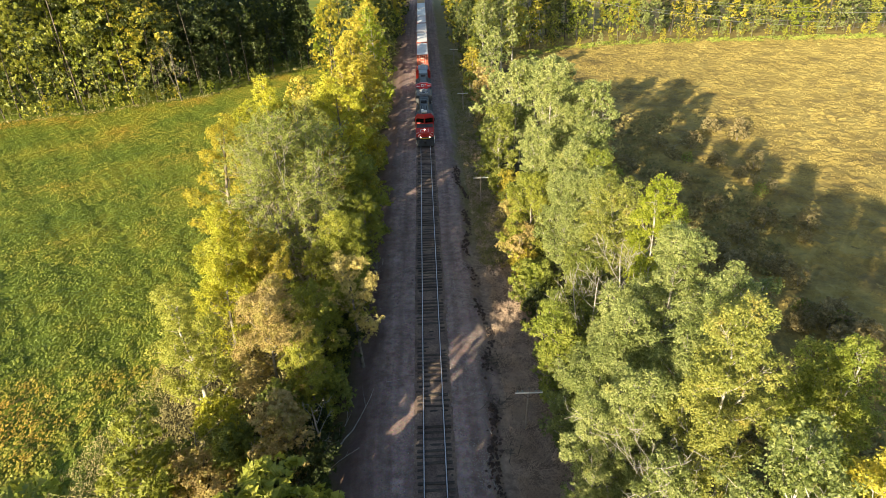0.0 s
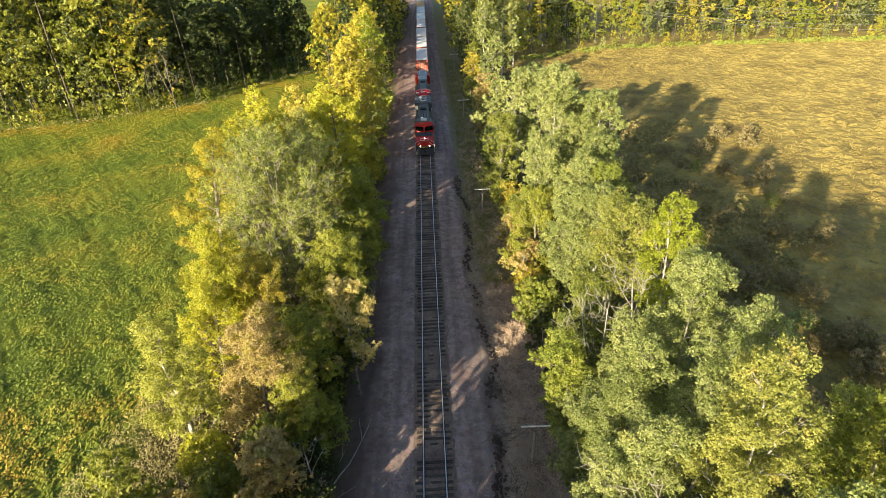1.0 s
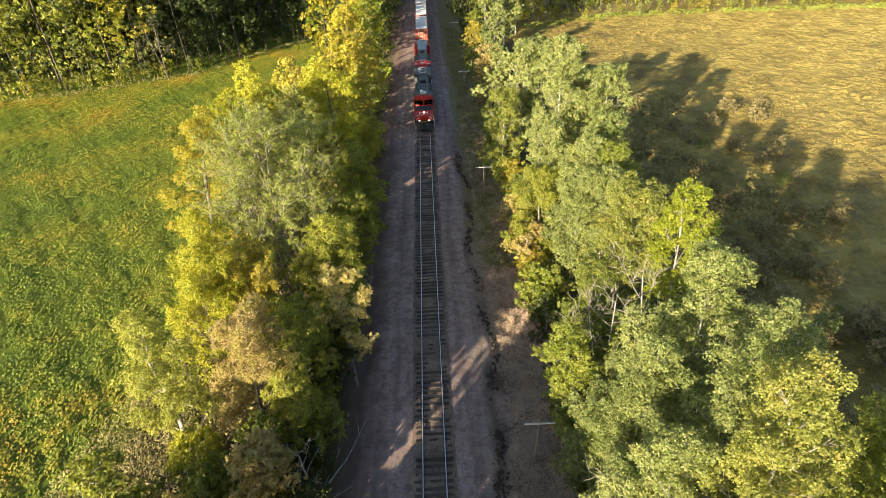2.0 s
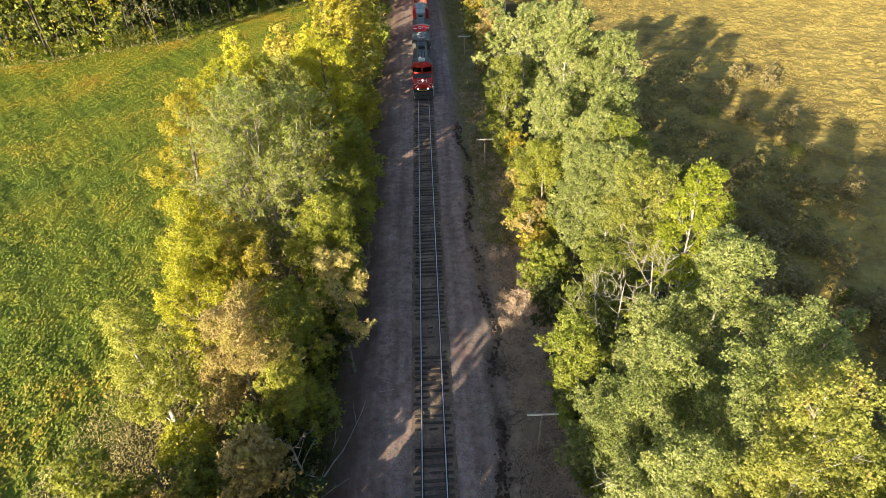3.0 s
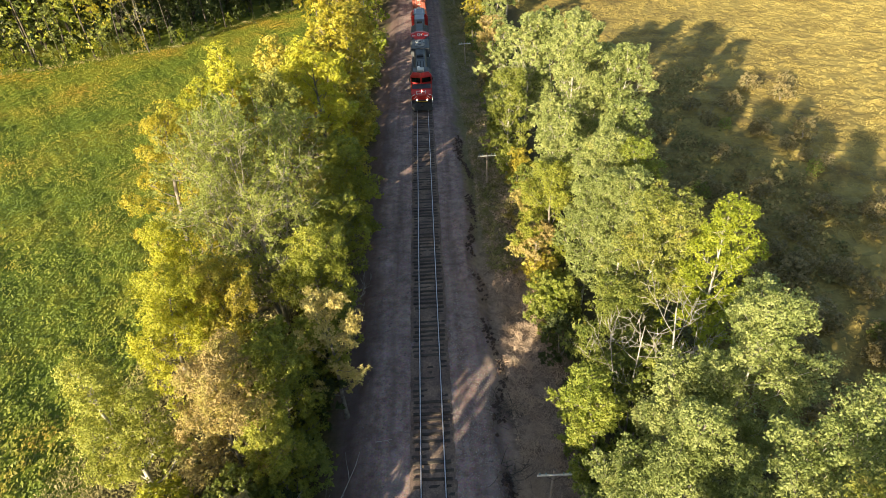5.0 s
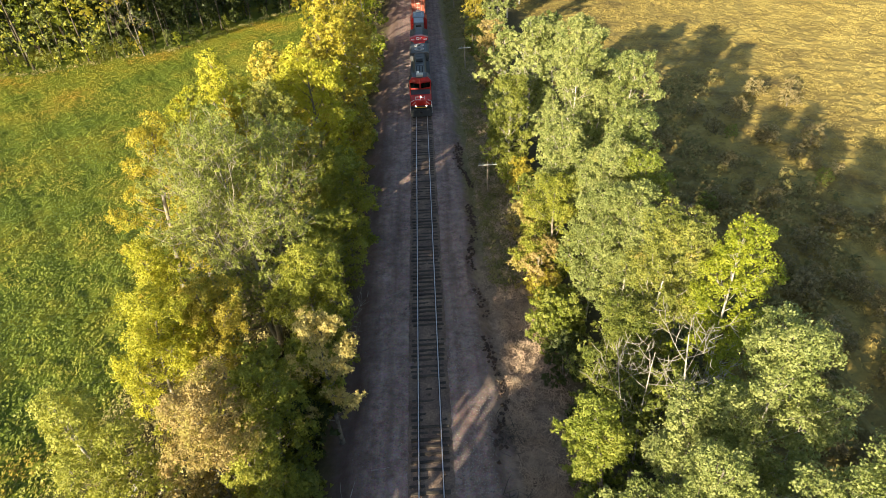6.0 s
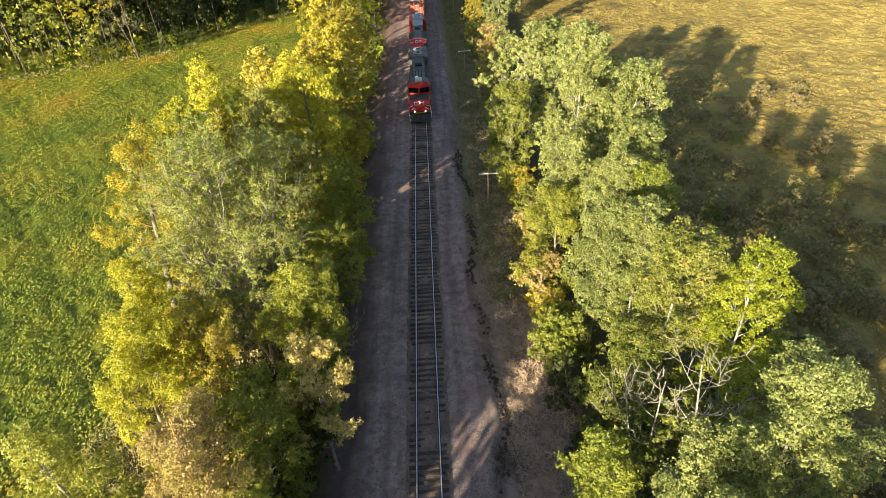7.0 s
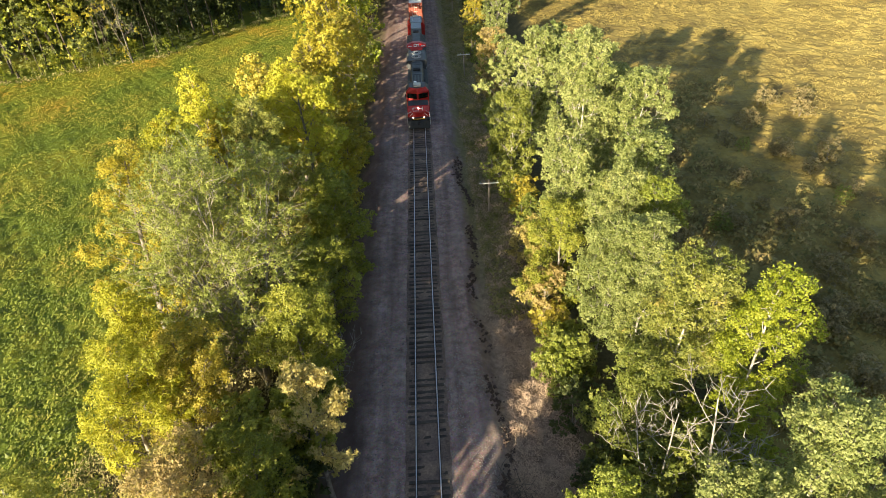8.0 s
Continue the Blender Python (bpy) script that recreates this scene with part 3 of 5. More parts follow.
for k in range(70):
    y = 34 + 66 * rb.uniform() ** 1.2
    x = 21.5 + rb.uniform() * (10 + 0.34 * (y - 30))
    copy_thing(BRUSH[int(rb.choice(3, p=[0.45, 0.4, 0.15]))], pose(x, y, -0.78, 0, 0, rb.uniform(0, 360)) @ Matrix.Scale(rb.uniform(0.6, 1.3), 4))


# ---- woods round the fields ----
def stand(species, seed, h, cr, label, **k):
    form = dict(base=0.0, limbs=18, clump=0.24 * cr + 0.42, twigs=2, upright=0.5, crown_mid=0.48, density=12, leaf=0.50, group="trees of the wood", bough_sides=0, bark=BARK_DARK, trunk_r=0.010, spin=True)
    form.update(k)
    return tree(0, 0, h, cr, species, seed, label=label, **form)


KINDS, FINE, LOW = [], {}, {}
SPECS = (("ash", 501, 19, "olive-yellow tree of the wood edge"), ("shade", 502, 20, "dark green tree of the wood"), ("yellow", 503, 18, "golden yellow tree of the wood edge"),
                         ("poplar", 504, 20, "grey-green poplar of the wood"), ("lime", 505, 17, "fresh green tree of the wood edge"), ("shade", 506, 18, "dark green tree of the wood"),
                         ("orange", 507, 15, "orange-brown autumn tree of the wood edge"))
for sp, sd, hh, text in SPECS:
    KINDS.append([stand(sp, sd, hh, 4.8, text), False])
REST = []


def plant(kind, x, y, scale, r, alone=True):
    ob, used = KINDS[kind]
    m = pose(x, y, -0.75, 0, 0, r.uniform(0, 360)) @ Matrix.Diagonal((scale * r.uniform(0.85, 1.1), scale * r.uniform(0.85, 1.1), scale, 1))
    if not alone:
        REST.append((kind, m))
    elif (x < -48 or (x > 24 and y < 181.5)) and scale > 0.6:
        if kind in FINE:
            copy_thing(FINE[kind], m)
        else:
            sp, sd, hh, text = SPECS[kind]
            FINE[kind] = stand(sp, sd + 20, hh, 4.8, text, density=21, leaf=0.23, clump=1.0, limbs=24, twigs=4, trunk_r=0.0045)
            FINE[kind].matrix_basis = m
    elif scale < 0.5:
        if kind in LOW:
            copy_thing(LOW[kind], m)
        else:
            sp, sd, hh, text = SPECS[kind]
            LOW[kind] = stand(sp, sd + 40, hh, 4.8, text.replace("tree of", "bush of").replace("poplar of", "bush of"), density=9, leaf=0.62)
            LOW[kind].matrix_basis = m
    elif used:
        copy_thing(ob, m)
    else:
        ob.matrix_basis, KINDS[kind][1] = m, True


rw = np.random.default_rng(11)


def wood_edge(a, b, rows, gap, weights, scale=1.0):
    """Rows of trees behind the line from a to b; the first row sets the edge's colours."""
    a, b = np.array(a, float), np.array(b, float)
    d = unit(b - a)
    back = np.array((-d[1], d[0]))
    n = max(1, int(np.linalg.norm(b - a) / gap))
    for row in range(rows):
        for k in range(n):
            p = a + d * gap * (k + 0.5 + rw.uniform(-0.3, 0.3)) + back * (2.2 + row * gap * 0.95 + (1.5 if row > 1 else 0.0) + rw.uniform(-1.2, 1.2))
            w = np.array(weights, float)
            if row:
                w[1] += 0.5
            elif w[2] > 0.5:
                w[1] = w[5] = 0.2
            plant(rw.choice(len(w), p=w / w.sum()), p[0], p[1], scale * rw.uniform(0.72, 1.16) * (0.62 if row == 0 and k % 3 == 1 else 1), rw, row < 2)


def edge_bushes(a, b, gap, weights):
    """Low growth along a wood's edge."""
    a, b = np.array(a, float), np.array(b, float)
    n = int(np.linalg.norm(b - a) / gap)
    for k in range(n):
        p = a + (b - a) * (k + rw.uniform(0, 1)) / n
        w = np.array(weights, float)
        plant(rw.choice(len(w), p=w / w.sum()), p[0], p[1] + rw.uniform(-0.3, 1.5), rw.uniform(0.30, 0.495), rw)


# order of weights: ash, shade-darkened green, yellow, poplar, lime, shade-darkened green, orange
wood_edge((-125, 116), (-72, 126), 5, 5.2, (4, 3, 1.6, 2, 1.4, 3, 0.4), 1.3)
wood_edge((-72, 126), (-50.5, 136), 5, 4.8, (4, 3.6, 1.0, 2, 0.9, 3.6, 0.3), 1.5)
# shadowed bend of the wood: the shade is put into the trees' leaf colour
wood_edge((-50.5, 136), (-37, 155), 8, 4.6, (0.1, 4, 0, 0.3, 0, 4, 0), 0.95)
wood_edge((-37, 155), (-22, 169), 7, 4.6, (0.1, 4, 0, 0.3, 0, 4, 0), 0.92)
wood_edge((26, 170), (52, 179), 1, 6.4, (2, 2, 3, 1, 2, 1, 0.5), 0.85)
wood_edge((52, 179), (140, 173), 1, 6.8, (2, 1.5, 4, 1, 3, 1, 1), 0.84)
# back rows mostly shade-darkened green, for the dark gaps behind the front trees
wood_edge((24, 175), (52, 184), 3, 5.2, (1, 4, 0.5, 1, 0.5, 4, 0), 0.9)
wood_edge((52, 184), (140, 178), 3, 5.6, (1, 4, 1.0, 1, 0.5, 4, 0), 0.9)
edge_bushes((-125, 116), (-72, 126), 2.1, (3, 1, 1, 1, 1, 0, 0.5))
edge_bushes((-72, 126), (-47, 138), 1.7, (3, 1, 1, 1, 1, 0, 0.5))
edge_bushes((-47, 138), (-22, 169), 4.0, (1, 2, 0, 1, 0, 0, 0))
edge_bushes((26, 171), (140, 174), 4.5, (2, 1, 2, 1, 1, 0, 0.3))
for y0 in range(140, 264, 6):
    for x0 in (-10.5, -16, -22):
        plant(rw.choice(7, p=(0.2, 0.25, 0.2, 0.1, 0.1, 0.1, 0.05)), x0 + rw.uniform(-1.2, 1.2), y0 + rw.uniform(-2, 2), rw.uniform(0.75, 1.0), rw, x0 > -12 and y0 < 230)
    for x0 in (10.5, 16, 22):
        if y0 > 164 or x0 < 12:
            plant(rw.choice(7, p=(0.25, 0.2, 0.1, 0.3, 0.05, 0.1, 0.0)), x0 + rw.uniform(-1.2, 1.2), y0 + rw.uniform(-2, 2), rw.uniform(0.75, 1.0), rw, x0 < 12 and y0 < 230)
# the strips go on behind the camera: unseen trees, set to cast shade into view
SHADE_CASTERS = [leafy(-10.9, 19.6, 11.5, 3.2, 601, "ash", "olive-yellow tree of the strip, unseen, placed to cast shade", density=16, leaf=0.44, bough_sides=0, y_near=False, spin=True),
         leafy(-14.9, 14.0, 10.5, 3.0, 602, "green", "dark green tree of the strip, unseen, placed to cast shade", density=16, leaf=0.44, bough_sides=0, y_near=False, spin=True),
         poplar(13.5, 9.0, 18.8, 3.5, 603, density=16, leaf=0.44, bough_sides=0, y_near=False, spin=True)]
# out of view; placed to narrow the gap that lets a sun streak through
for x0, y0, k in ((-19.6, 20.4, 1.0), (-21.4, 15.9, 1.14), (-13.5, 16.7, 0.98), (-9.6, 21.0, 0.62)):
    copy_thing(SHADE_CASTERS[0], pose(x0, y0, -0.75, 0, 0, 70 * k * x0) @ Matrix.Scale(k, 4))
# unseen rows; western ones before y 12 enlarged to throw shade further
for y0 in range(-62, 26, 7):
    for x0 in (-10.5, -15.5, -20):
        if y0 < 12 or (x0 > -12 and y0 < 24):
            copy_thing(SHADE_CASTERS[int(rw.integers(0, 2))], pose(x0 + rw.uniform(-1, 1), y0 + rw.uniform(-2, 2), -0.75, 0, 0, rw.uniform(0, 360)) @ Matrix.Scale(rw.uniform(0.8, 1.05) * (1.45 if y0 < 12 else 1), 4))
    for x0 in (10.5, 16):
        if y0 < 6:
            copy_thing(SHADE_CASTERS[2], pose(x0 + rw.uniform(-1, 1), y0 + rw.uniform(-2, 2), -0.75, 0, 0, rw.uniform(0, 360)) @ Matrix.Scale(rw.uniform(0.85, 1.05), 4))


def joined_wood():
    """All the trees further back, as one object."""
    vs, fs, ms, mats, base = [], [], [], [], 0
    for kind, m in REST:
        m = np.array(m)
        for child in KINDS[kind][0].children:
            me = child.data
            co = np.empty(len(me.vertices) * 3, np.float32)
            me.vertices.foreach_get("co", co)
            ix = np.empty(len(me.loops), np.int32)
            me.loops.foreach_get("vertex_index", ix)
            if me.materials[0] not in mats:
                mats.append(me.materials[0])
            co = co.reshape(-1, 3)
            if child.name.startswith("crown"):
                skip = 2 if m[0, 3] < -15 and m[1, 3] < 205 else 7
                co = co.reshape(-1, 3, 3)[::skip]
                co = ((co - co.mean(1, keepdims=True)) * 0.88 * math.sqrt(skip) + co.mean(1, keepdims=True)).reshape(-1, 3)
                tri = np.arange(len(co)).reshape(-1, 3)
            else:
                quad = ix.reshape(-1, 4)
                tri = np.concatenate([quad[:, (0, 1, 2)], quad[:, (0, 2, 3)]])
            vs.append(co @ m[:3, :3].T + m[:3, 3])
            fs.append(tri + base)
            ms.append(np.full(len(tri), mats.index(me.materials[0])))
            base += len(co)
    me = mesh_of("far_wood", np.concatenate(vs), np.concatenate(fs))
    for mat in mats:
        me.materials.append(mat)
    me.polygons.foreach_set("material_index", np.concatenate(ms).astype(np.int32))
    tagged(part("far_wood", me, None), "mixed green and yellow woodland behind the wood edge", "woodland", kind="stuff")


joined_wood()
for k, (ob, used) in enumerate(KINDS):
    if not used:
        ob.matrix_basis = pose(-66.0 - 6.0 * k, 150.0 + 2.0 * k, -0.75, 0, 0, 50.0 * k)


# ---- the plants of the fields ----
def crop_material():
    n = Nodes("crop leaves")
    p = n.pos()
    x, y, _ = n.xyz(p)
    far = n.math("MULTIPLY", n.step(n.math("SUBTRACT", y, n.math("MULTIPLY", n.math("ADD", x, 60.0), 0.45)), 70.0, 135.0), 0.06)
    v = n.math("ADD", n.math("MULTIPLY", n.noise(p, 0.075, 6, 0.62), 1.0), n.math("SUBTRACT", n.math("MULTIPLY", n.island(), 0.07), 0.08))
    v = n.math("ADD", n.math("ADD", v, far), n.math("SUBTRACT", n.math("MULTIPLY", n.noise(p, 0.7, 5, 0.65), 0.38), 0.085))
    rim = n.step(n.math("SUBTRACT", y, n.math("MULTIPLY", n.math("ADD", x, 60.0), 0.45)), 119.0, 134.0)
    v = n.math("ADD", v, n.math("MULTIPLY", n.math("MULTIPLY", rim, n.step(x, -40.0, -50.0)), 0.17))
    spot = n.add("ShaderNodeVectorMath", 1, (("operation", "DISTANCE"),), i0=p, i1=(-33.5, 39.0, -0.5))
    spot = n.math("MULTIPLY", n.step(n.math("ADD", spot, n.math("MULTIPLY", n.noise(p, 0.4, 4), 8.0)), 12.5, 6.0), 0.22)
    v = n.math("ADD", v, spot)
    v = n.math("ADD", v, n.math("MULTIPLY", n.math("SUBTRACT", n.noise(p, 0.28, 4, 0.6), 0.5), 0.30))
    c = n.ramp(v, [(0.38, (0.064, 0.098, 0.010)), (0.54, (0.115, 0.146, 0.014)), (0.66, (0.188, 0.183, 0.018)), (0.80, (0.285, 0.187, 0.022))])
    return n.surface(c, 0.55, 0, None, 0.3)


def meadow_material():
    n = Nodes("dry meadow plants")
    p = n.pos()
    x, _, _ = n.xyz(p)
    v = n.math("ADD", n.math("MULTIPLY", n.noise(p, 0.16, 7, 0.68), 1.1), n.math("SUBTRACT", n.math("MULTIPLY", n.island(), 0.09), 0.135))
    v = n.math("ADD", v, n.math("MULTIPLY", n.step(x, 20.0, 110.0), 0.16))
    v = n.math("ADD", v, n.math("MULTIPLY", n.math("SUBTRACT", n.noise(p, 1.4, 4, 0.7), 0.5), 0.38))
    c = n.ramp(v, [(0.30, (0.145, 0.108, 0.036)), (0.50, (0.270, 0.208, 0.058)), (0.70, (0.375, 0.295, 0.084)), (0.90, (0.48, 0.380, 0.125))])
    return n.surface(c, 0.8, 0, None, 0.2)


def sward(name, seed, count, x0, x1, y0, y1, size, tall, near, clumped, material, label, category, keep, spread=0.38, wide=1.0, lie=0.8, toss=0.55, dome=0.0, over=None):
    """Tufts of leaves over a field, as one object."""
    r = np.random.default_rng(seed)
    y = y0 + (y1 - y0) * r.uniform(0, 1, count) ** near
    x = r.uniform(x0, x1, count)
    if clumped:
        m = max(1, count // clumped)
        cx, cy = r.uniform(x0, x1, m), y0 + (y1 - y0) * r.uniform(0, 1, m) ** near
        k = r.integers(0, m, count)
        dx, dy = r.normal(size=count) * spread, r.normal(size=count) * spread
        x, y = cx[k] + dx, cy[k] + dy
        top = dome * r.uniform(0.3, 1.2, m)[k] * np.exp(-(dx * dx + dy * dy) / (1.6 * spread * spread))
    else:
        top = dome * (np.sin(x * 1.9 + 2 * np.sin(y * 0.7)) * np.sin(y * 1.6 + 1.5 * np.sin(x * 0.9)) + 0.6 * np.sin(x * 0.83 + y * 0.61))
    ok = keep(x, y)
    x, y = x[ok], y[ok]
    z = hill(x, y) + tall * r.uniform(0.25, 1.0, len(x)) + top[ok] + (over(x, y) if over else 0)
    nn = unit(np.stack([r.normal(size=len(x)) * toss - 0.25, r.normal(size=len(x)) * toss - 0.35, np.full(len(x), lie)], -1))
    v, f = leaves_at(r, np.stack([x, y, z], -1), nn, size, wide)
    ob = part(name, mesh_of(name, v, f, material), None)
    return tagged(ob, label, category, kind="stuff")


def west_of_strip(x, y):
    edge = np.interp(x, [-150, -72, -47, -37, -22], [112, 126, 138, 155, 169])
    return (x < -23.5 + 1.2 * np.sin(y * 0.3)) & (y < edge - 1)


def east_of_strip(x, y):
    return (x > 20.5 + 1.2 * np.sin(y * 0.27)) & (y < np.interp(x, [26, 52, 160], [170, 179, 172]) - 3)


CROP, MEADOW = crop_material(), meadow_material()
TURF_X, TURF_Y, TURF_STEP = 19.0, 24.0, 0.55


def turf_heights():
    """Tussocks of the meadow as heights over the ground, on an even grid."""
    r = np.random.default_rng(36)
    h = r.normal(size=(230, 282))
    big = np.kron(r.normal(size=(46, 57)), np.ones((5, 5)))[:230, :282]
    for _ in range(2):
        big = (big + np.roll(big, 2, 0) + np.roll(big, -2, 0) + np.roll(big, 2, 1) + np.roll(big, -2, 1)) / 5
    h = (2 * h + np.roll(h, 1, 0) + np.roll(h, -1, 0) + np.roll(h, 1, 1) + np.roll(h, -1, 1)) / 6
    return np.clip(0.08 + 0.20 * h * (1 + 0.5 * big), 0.02, 0.6)


TURF = turf_heights()


def turf(x, y):
    i = np.clip(((x - TURF_X) / TURF_STEP).astype(int), 0, TURF.shape[0] - 1)
    j = np.clip(((y - TURF_Y) / TURF_STEP).astype(int), 0, TURF.shape[1] - 1)
    return TURF[i, j]


def meadow_turf():
    r = np.random.default_rng(37)
    x, y = np.meshgrid(TURF_X + TURF_STEP * np.arange(TURF.shape[0]), TURF_Y + TURF_STEP * np.arange(TURF.shape[1]), indexing="ij")
    x, y = x + r.uniform(-0.2, 0.2, x.shape), y + r.uniform(-0.2, 0.2, x.shape)
    z = hill(x, y) + np.where(east_of_strip(x, y), TURF, -0.25)
    i, j = np.meshgrid(np.arange(TURF.shape[0] - 1), np.arange(TURF.shape[1] - 1), indexing="ij")
    a = i * TURF.shape[1] + j
    f = np.stack([a, a + TURF.shape[1], a + TURF.shape[1] + 1, a + 1], -1).reshape(-1, 4)
    ob = part("meadow_turf", mesh_of("meadow_turf", np.stack([x, y, z], -1).reshape(-1, 3), f, MEADOW), None)
    tagged(ob, "dry golden tussocky turf of the meadow", "grass", kind="stuff")


meadow_turf()
sward("crop_field", 21, 300000, -105, -22, 24, 168, 0.225, 0.22, 1.6, 0, CROP, "green soybean crop turning yellow and orange in patches", "crop", west_of_strip, lie=1.0, toss=0.30, dome=0.11)
sward("near_crop", 34, 45000, -62, -22, -30, 25, 0.26, 0.32, 1.0, 0, CROP, "green soybean crop turning yellow", "crop", west_of_strip, lie=1.0, toss=0.30, dome=0.11)
sward("near_meadow", 35, 30000, 19, 60, -30, 25, 0.40, 0.18, 1.0, 26, MEADOW, "dry golden meadow grass", "grass", east_of_strip, spread=0.52, wide=0.55, lie=0.8, toss=0.36, dome=0.90)
sward("meadow_grass", 22, 200000, 19, 140, 24, 176, 0.25, 0.13, 1.25, 22, MEADOW, "dry golden meadow grass and weeds in tussocks", "grass", east_of_strip, spread=0.42, wide=0.5, lie=1.0, toss=0.34, over=turf, dome=0.35)

def dry_material(name, a, b, c):
    n = Nodes(name)
    v = n.math("ADD", n.math("MULTIPLY", n.noise(n.pos(), 0.5, 5, 0.62), 1.0), n.math("SUBTRACT", n.math("MULTIPLY", n.island(), 0.2), 0.06))
    return n.surface(n.ramp(v, [(0.35, a), (0.55, b), (0.78, c)]), 0.85, 0, None, 0.2)


DRY = dry_material("dry verge grass", (0.31, 0.228, 0.165), (0.43, 0.322, 0.235), (0.54, 0.415, 0.305))
BROWN = dry_material("brown margin weeds", (0.15, 0.132, 0.050), (0.25, 0.218, 0.088), (0.36, 0.315, 0.145))
WEED = dry_material("mixed weeds", (0.111, 0.111, 0.036), (0.234, 0.202, 0.068), (0.390, 0.286, 0.111))
OLIVE = dry_material("olive verge weeds", (0.12, 0.125, 0.035), (0.21, 0.195, 0.07), (0.32, 0.26, 0.12))
sward("verge_grass", 23, 60000, 4.0, 8.8, 26, 120, 0.19, 0.22, 1.5, 26, DRY, "dry tan grass and dead stalks on the verge", "grass", lambda x, y: x > 4.2 + 0.4 * np.sin(y * 0.5), wide=0.12, lie=0.9, spread=0.45)
sward("verge_tufts", 30, 22000, 4.3, 8.8, 26, 100, 0.36, 0.55, 1.4, 45, DRY, "standing tufts of dry grass on the verge", "grass", lambda x, y: x > 4.5, wide=0.10, lie=0.25, spread=0.22)
sward("wood_margin", 27, 60000, -125, -22, 112, 172, 0.4, 0.6, 1.0, 14, BROWN, "brown dry grass between the crop and the wood", "grass",
      lambda x, y: np.abs(y + 0.6 - np.interp(x, [-150, -72, -47, -37, -22], [112, 126, 138, 155, 169])) < 1.3, wide=0.35)
sward("verge_weeds", 28, 9000, 4.4, 8.6, 60, 170, 0.34, 0.45, 1.2, 14, OLIVE, "green and brown weeds on the verge", "weeds", lambda x, y: x > 4.4, wide=0.6)
sward("field_margin", 24, 42000, -31, -19.0, 24, 62, 0.21, 0.9, 1.6, 34, BROWN, "tall brown weeds along the crop edge", "grass", lambda x, y: x > -28.8 + (y - 24) * 0.2, spread=0.6, wide=0.3, lie=0.6)
sward("shade_weeds", 25, 26000, 18.5, 45, 24, 110, 0.36, 0.9, 1.2, 20, WEED, "low weeds and brush among the meadow grass", "weeds", lambda x, y: x < 26 + 12 * np.sin(y * 0.07) ** 2 + (y - 30) * 0.12)
sward("strip_litter", 26, 30000, -23, -8.6, 24, 110, 0.19, 0.6, 1.7, 24, BROWN, "weeds and leaf litter under the trees", "weeds", lambda x, y: x < -8.4)

GREEN_GRASS = dry_material("fresh margin grass", (0.10, 0.14, 0.02), (0.19, 0.225, 0.035), (0.29, 0.29, 0.07))
sward("meadow_margin", 29, 16000, 24, 140, 162, 178, 0.6, 0.5, 1.0, 12, GREEN_GRASS, "green grass margin between the meadow and the wood", "grass",
      lambda x, y: np.abs(y + 3.0 - np.interp(x, [26, 52, 160], [170, 179, 172])) < 2.8, wide=0.5)

# ---- the track ----
STEEL = plain("worn rail steel", (0.62, 0.60, 0.62), 0.42, 0.75, 0.25, 4.0)
RUST = plain("rusty rail web", (0.055, 0.036, 0.027), 0.85, 0, 0.4, 6.0)


def tie_material():
    n = Nodes("weathered tie timber")
    k = n.noise(n.obj(), 3.0, 6, 0.7)
    c = n.mix(n.rnd(), n.ramp(k, [(0.3, (0.030, 0.024, 0.021)), (0.7, (0.080, 0.064, 0.053))]), n.ramp(k, [(0.3, (0.05, 0.042, 0.036)), (0.7, (0.13, 0.11, 0.09))]))
    return n.surface(c, 0.9, 0, n.bump(n.noise(n.obj(), 20, 3), 0.4, 0.02))


TIE = tie_material()


def rail_mesh(length):
    half = [(0.075, 0.0), (0.075, 0.012), (0.012, 0.03), (0.012, 0.125), (0.036, 0.135), (0.036, 0.165), (0.028, 0.172)]
    prof = half + [(-a, b) for a, b in reversed(half)]
    k = len(prof)
    v = [(a, yy, b) for yy in (0, length) for a, b in prof]
    f = [(i, (i + 1) % k, k + (i + 1) % k, k + i) for i in range(k)]
    me = mesh_of("rail", v, f, RUST)
    me.materials.append(STEEL)
    for p in me.polygons:
        p.material_index = 1 if 4 <= p.index <= 8 else 0
    return me


def bed_material():
    n = Nodes("dirty ballast")
    p = n.pos()
    grit = n.noise(p, 7.0, 5, 0.75)
    patch = n.noise(p, 0.55, 5, 0.6)
    c = n.ramp(n.math("ADD", n.math("MULTIPLY", grit, 0.5), n.math("MULTIPLY", patch, 0.5)),
               [(0.36, (0.095, 0.068, 0.060)), (0.5, (0.185, 0.135, 0.112)), (0.64, (0.34, 0.25, 0.18))])
    return n.surface(c, 0.95, 0, n.bump(grit, 0.9, 0.06), 0.2)


track = new("track")
tagged(track, "single railway track with dark half-buried ties", "track", kind="structure")
for side in (-1, 1):
    ob = part("rail", rail_mesh(460), None, track, "worn steel rail with a polished head")
    ob.location = (RAIL_X + side * 0.755, -60, 0.012)
bx = np.array([-1.62, -1.40, -1.0, -0.5, 0, 0.5, 1.0, 1.40, 1.62])
bz = np.array([-0.20, -0.085, -0.075, -0.062, -0.055, -0.062, -0.075, -0.085, -0.20])
by = np.concatenate([[-60.0], np.arange(20, 200, 0.5), [400.0]])
BX, BY = np.meshgrid(bx, by, indexing="ij")
rt = np.random.default_rng(31)
BZ = bz[:, None] + rt.normal(size=BX.shape) * 0.018
_i, _j = np.meshgrid(np.arange(len(bx) - 1), np.arange(len(by) - 1), indexing="ij")
_a = _i * len(by) + _j
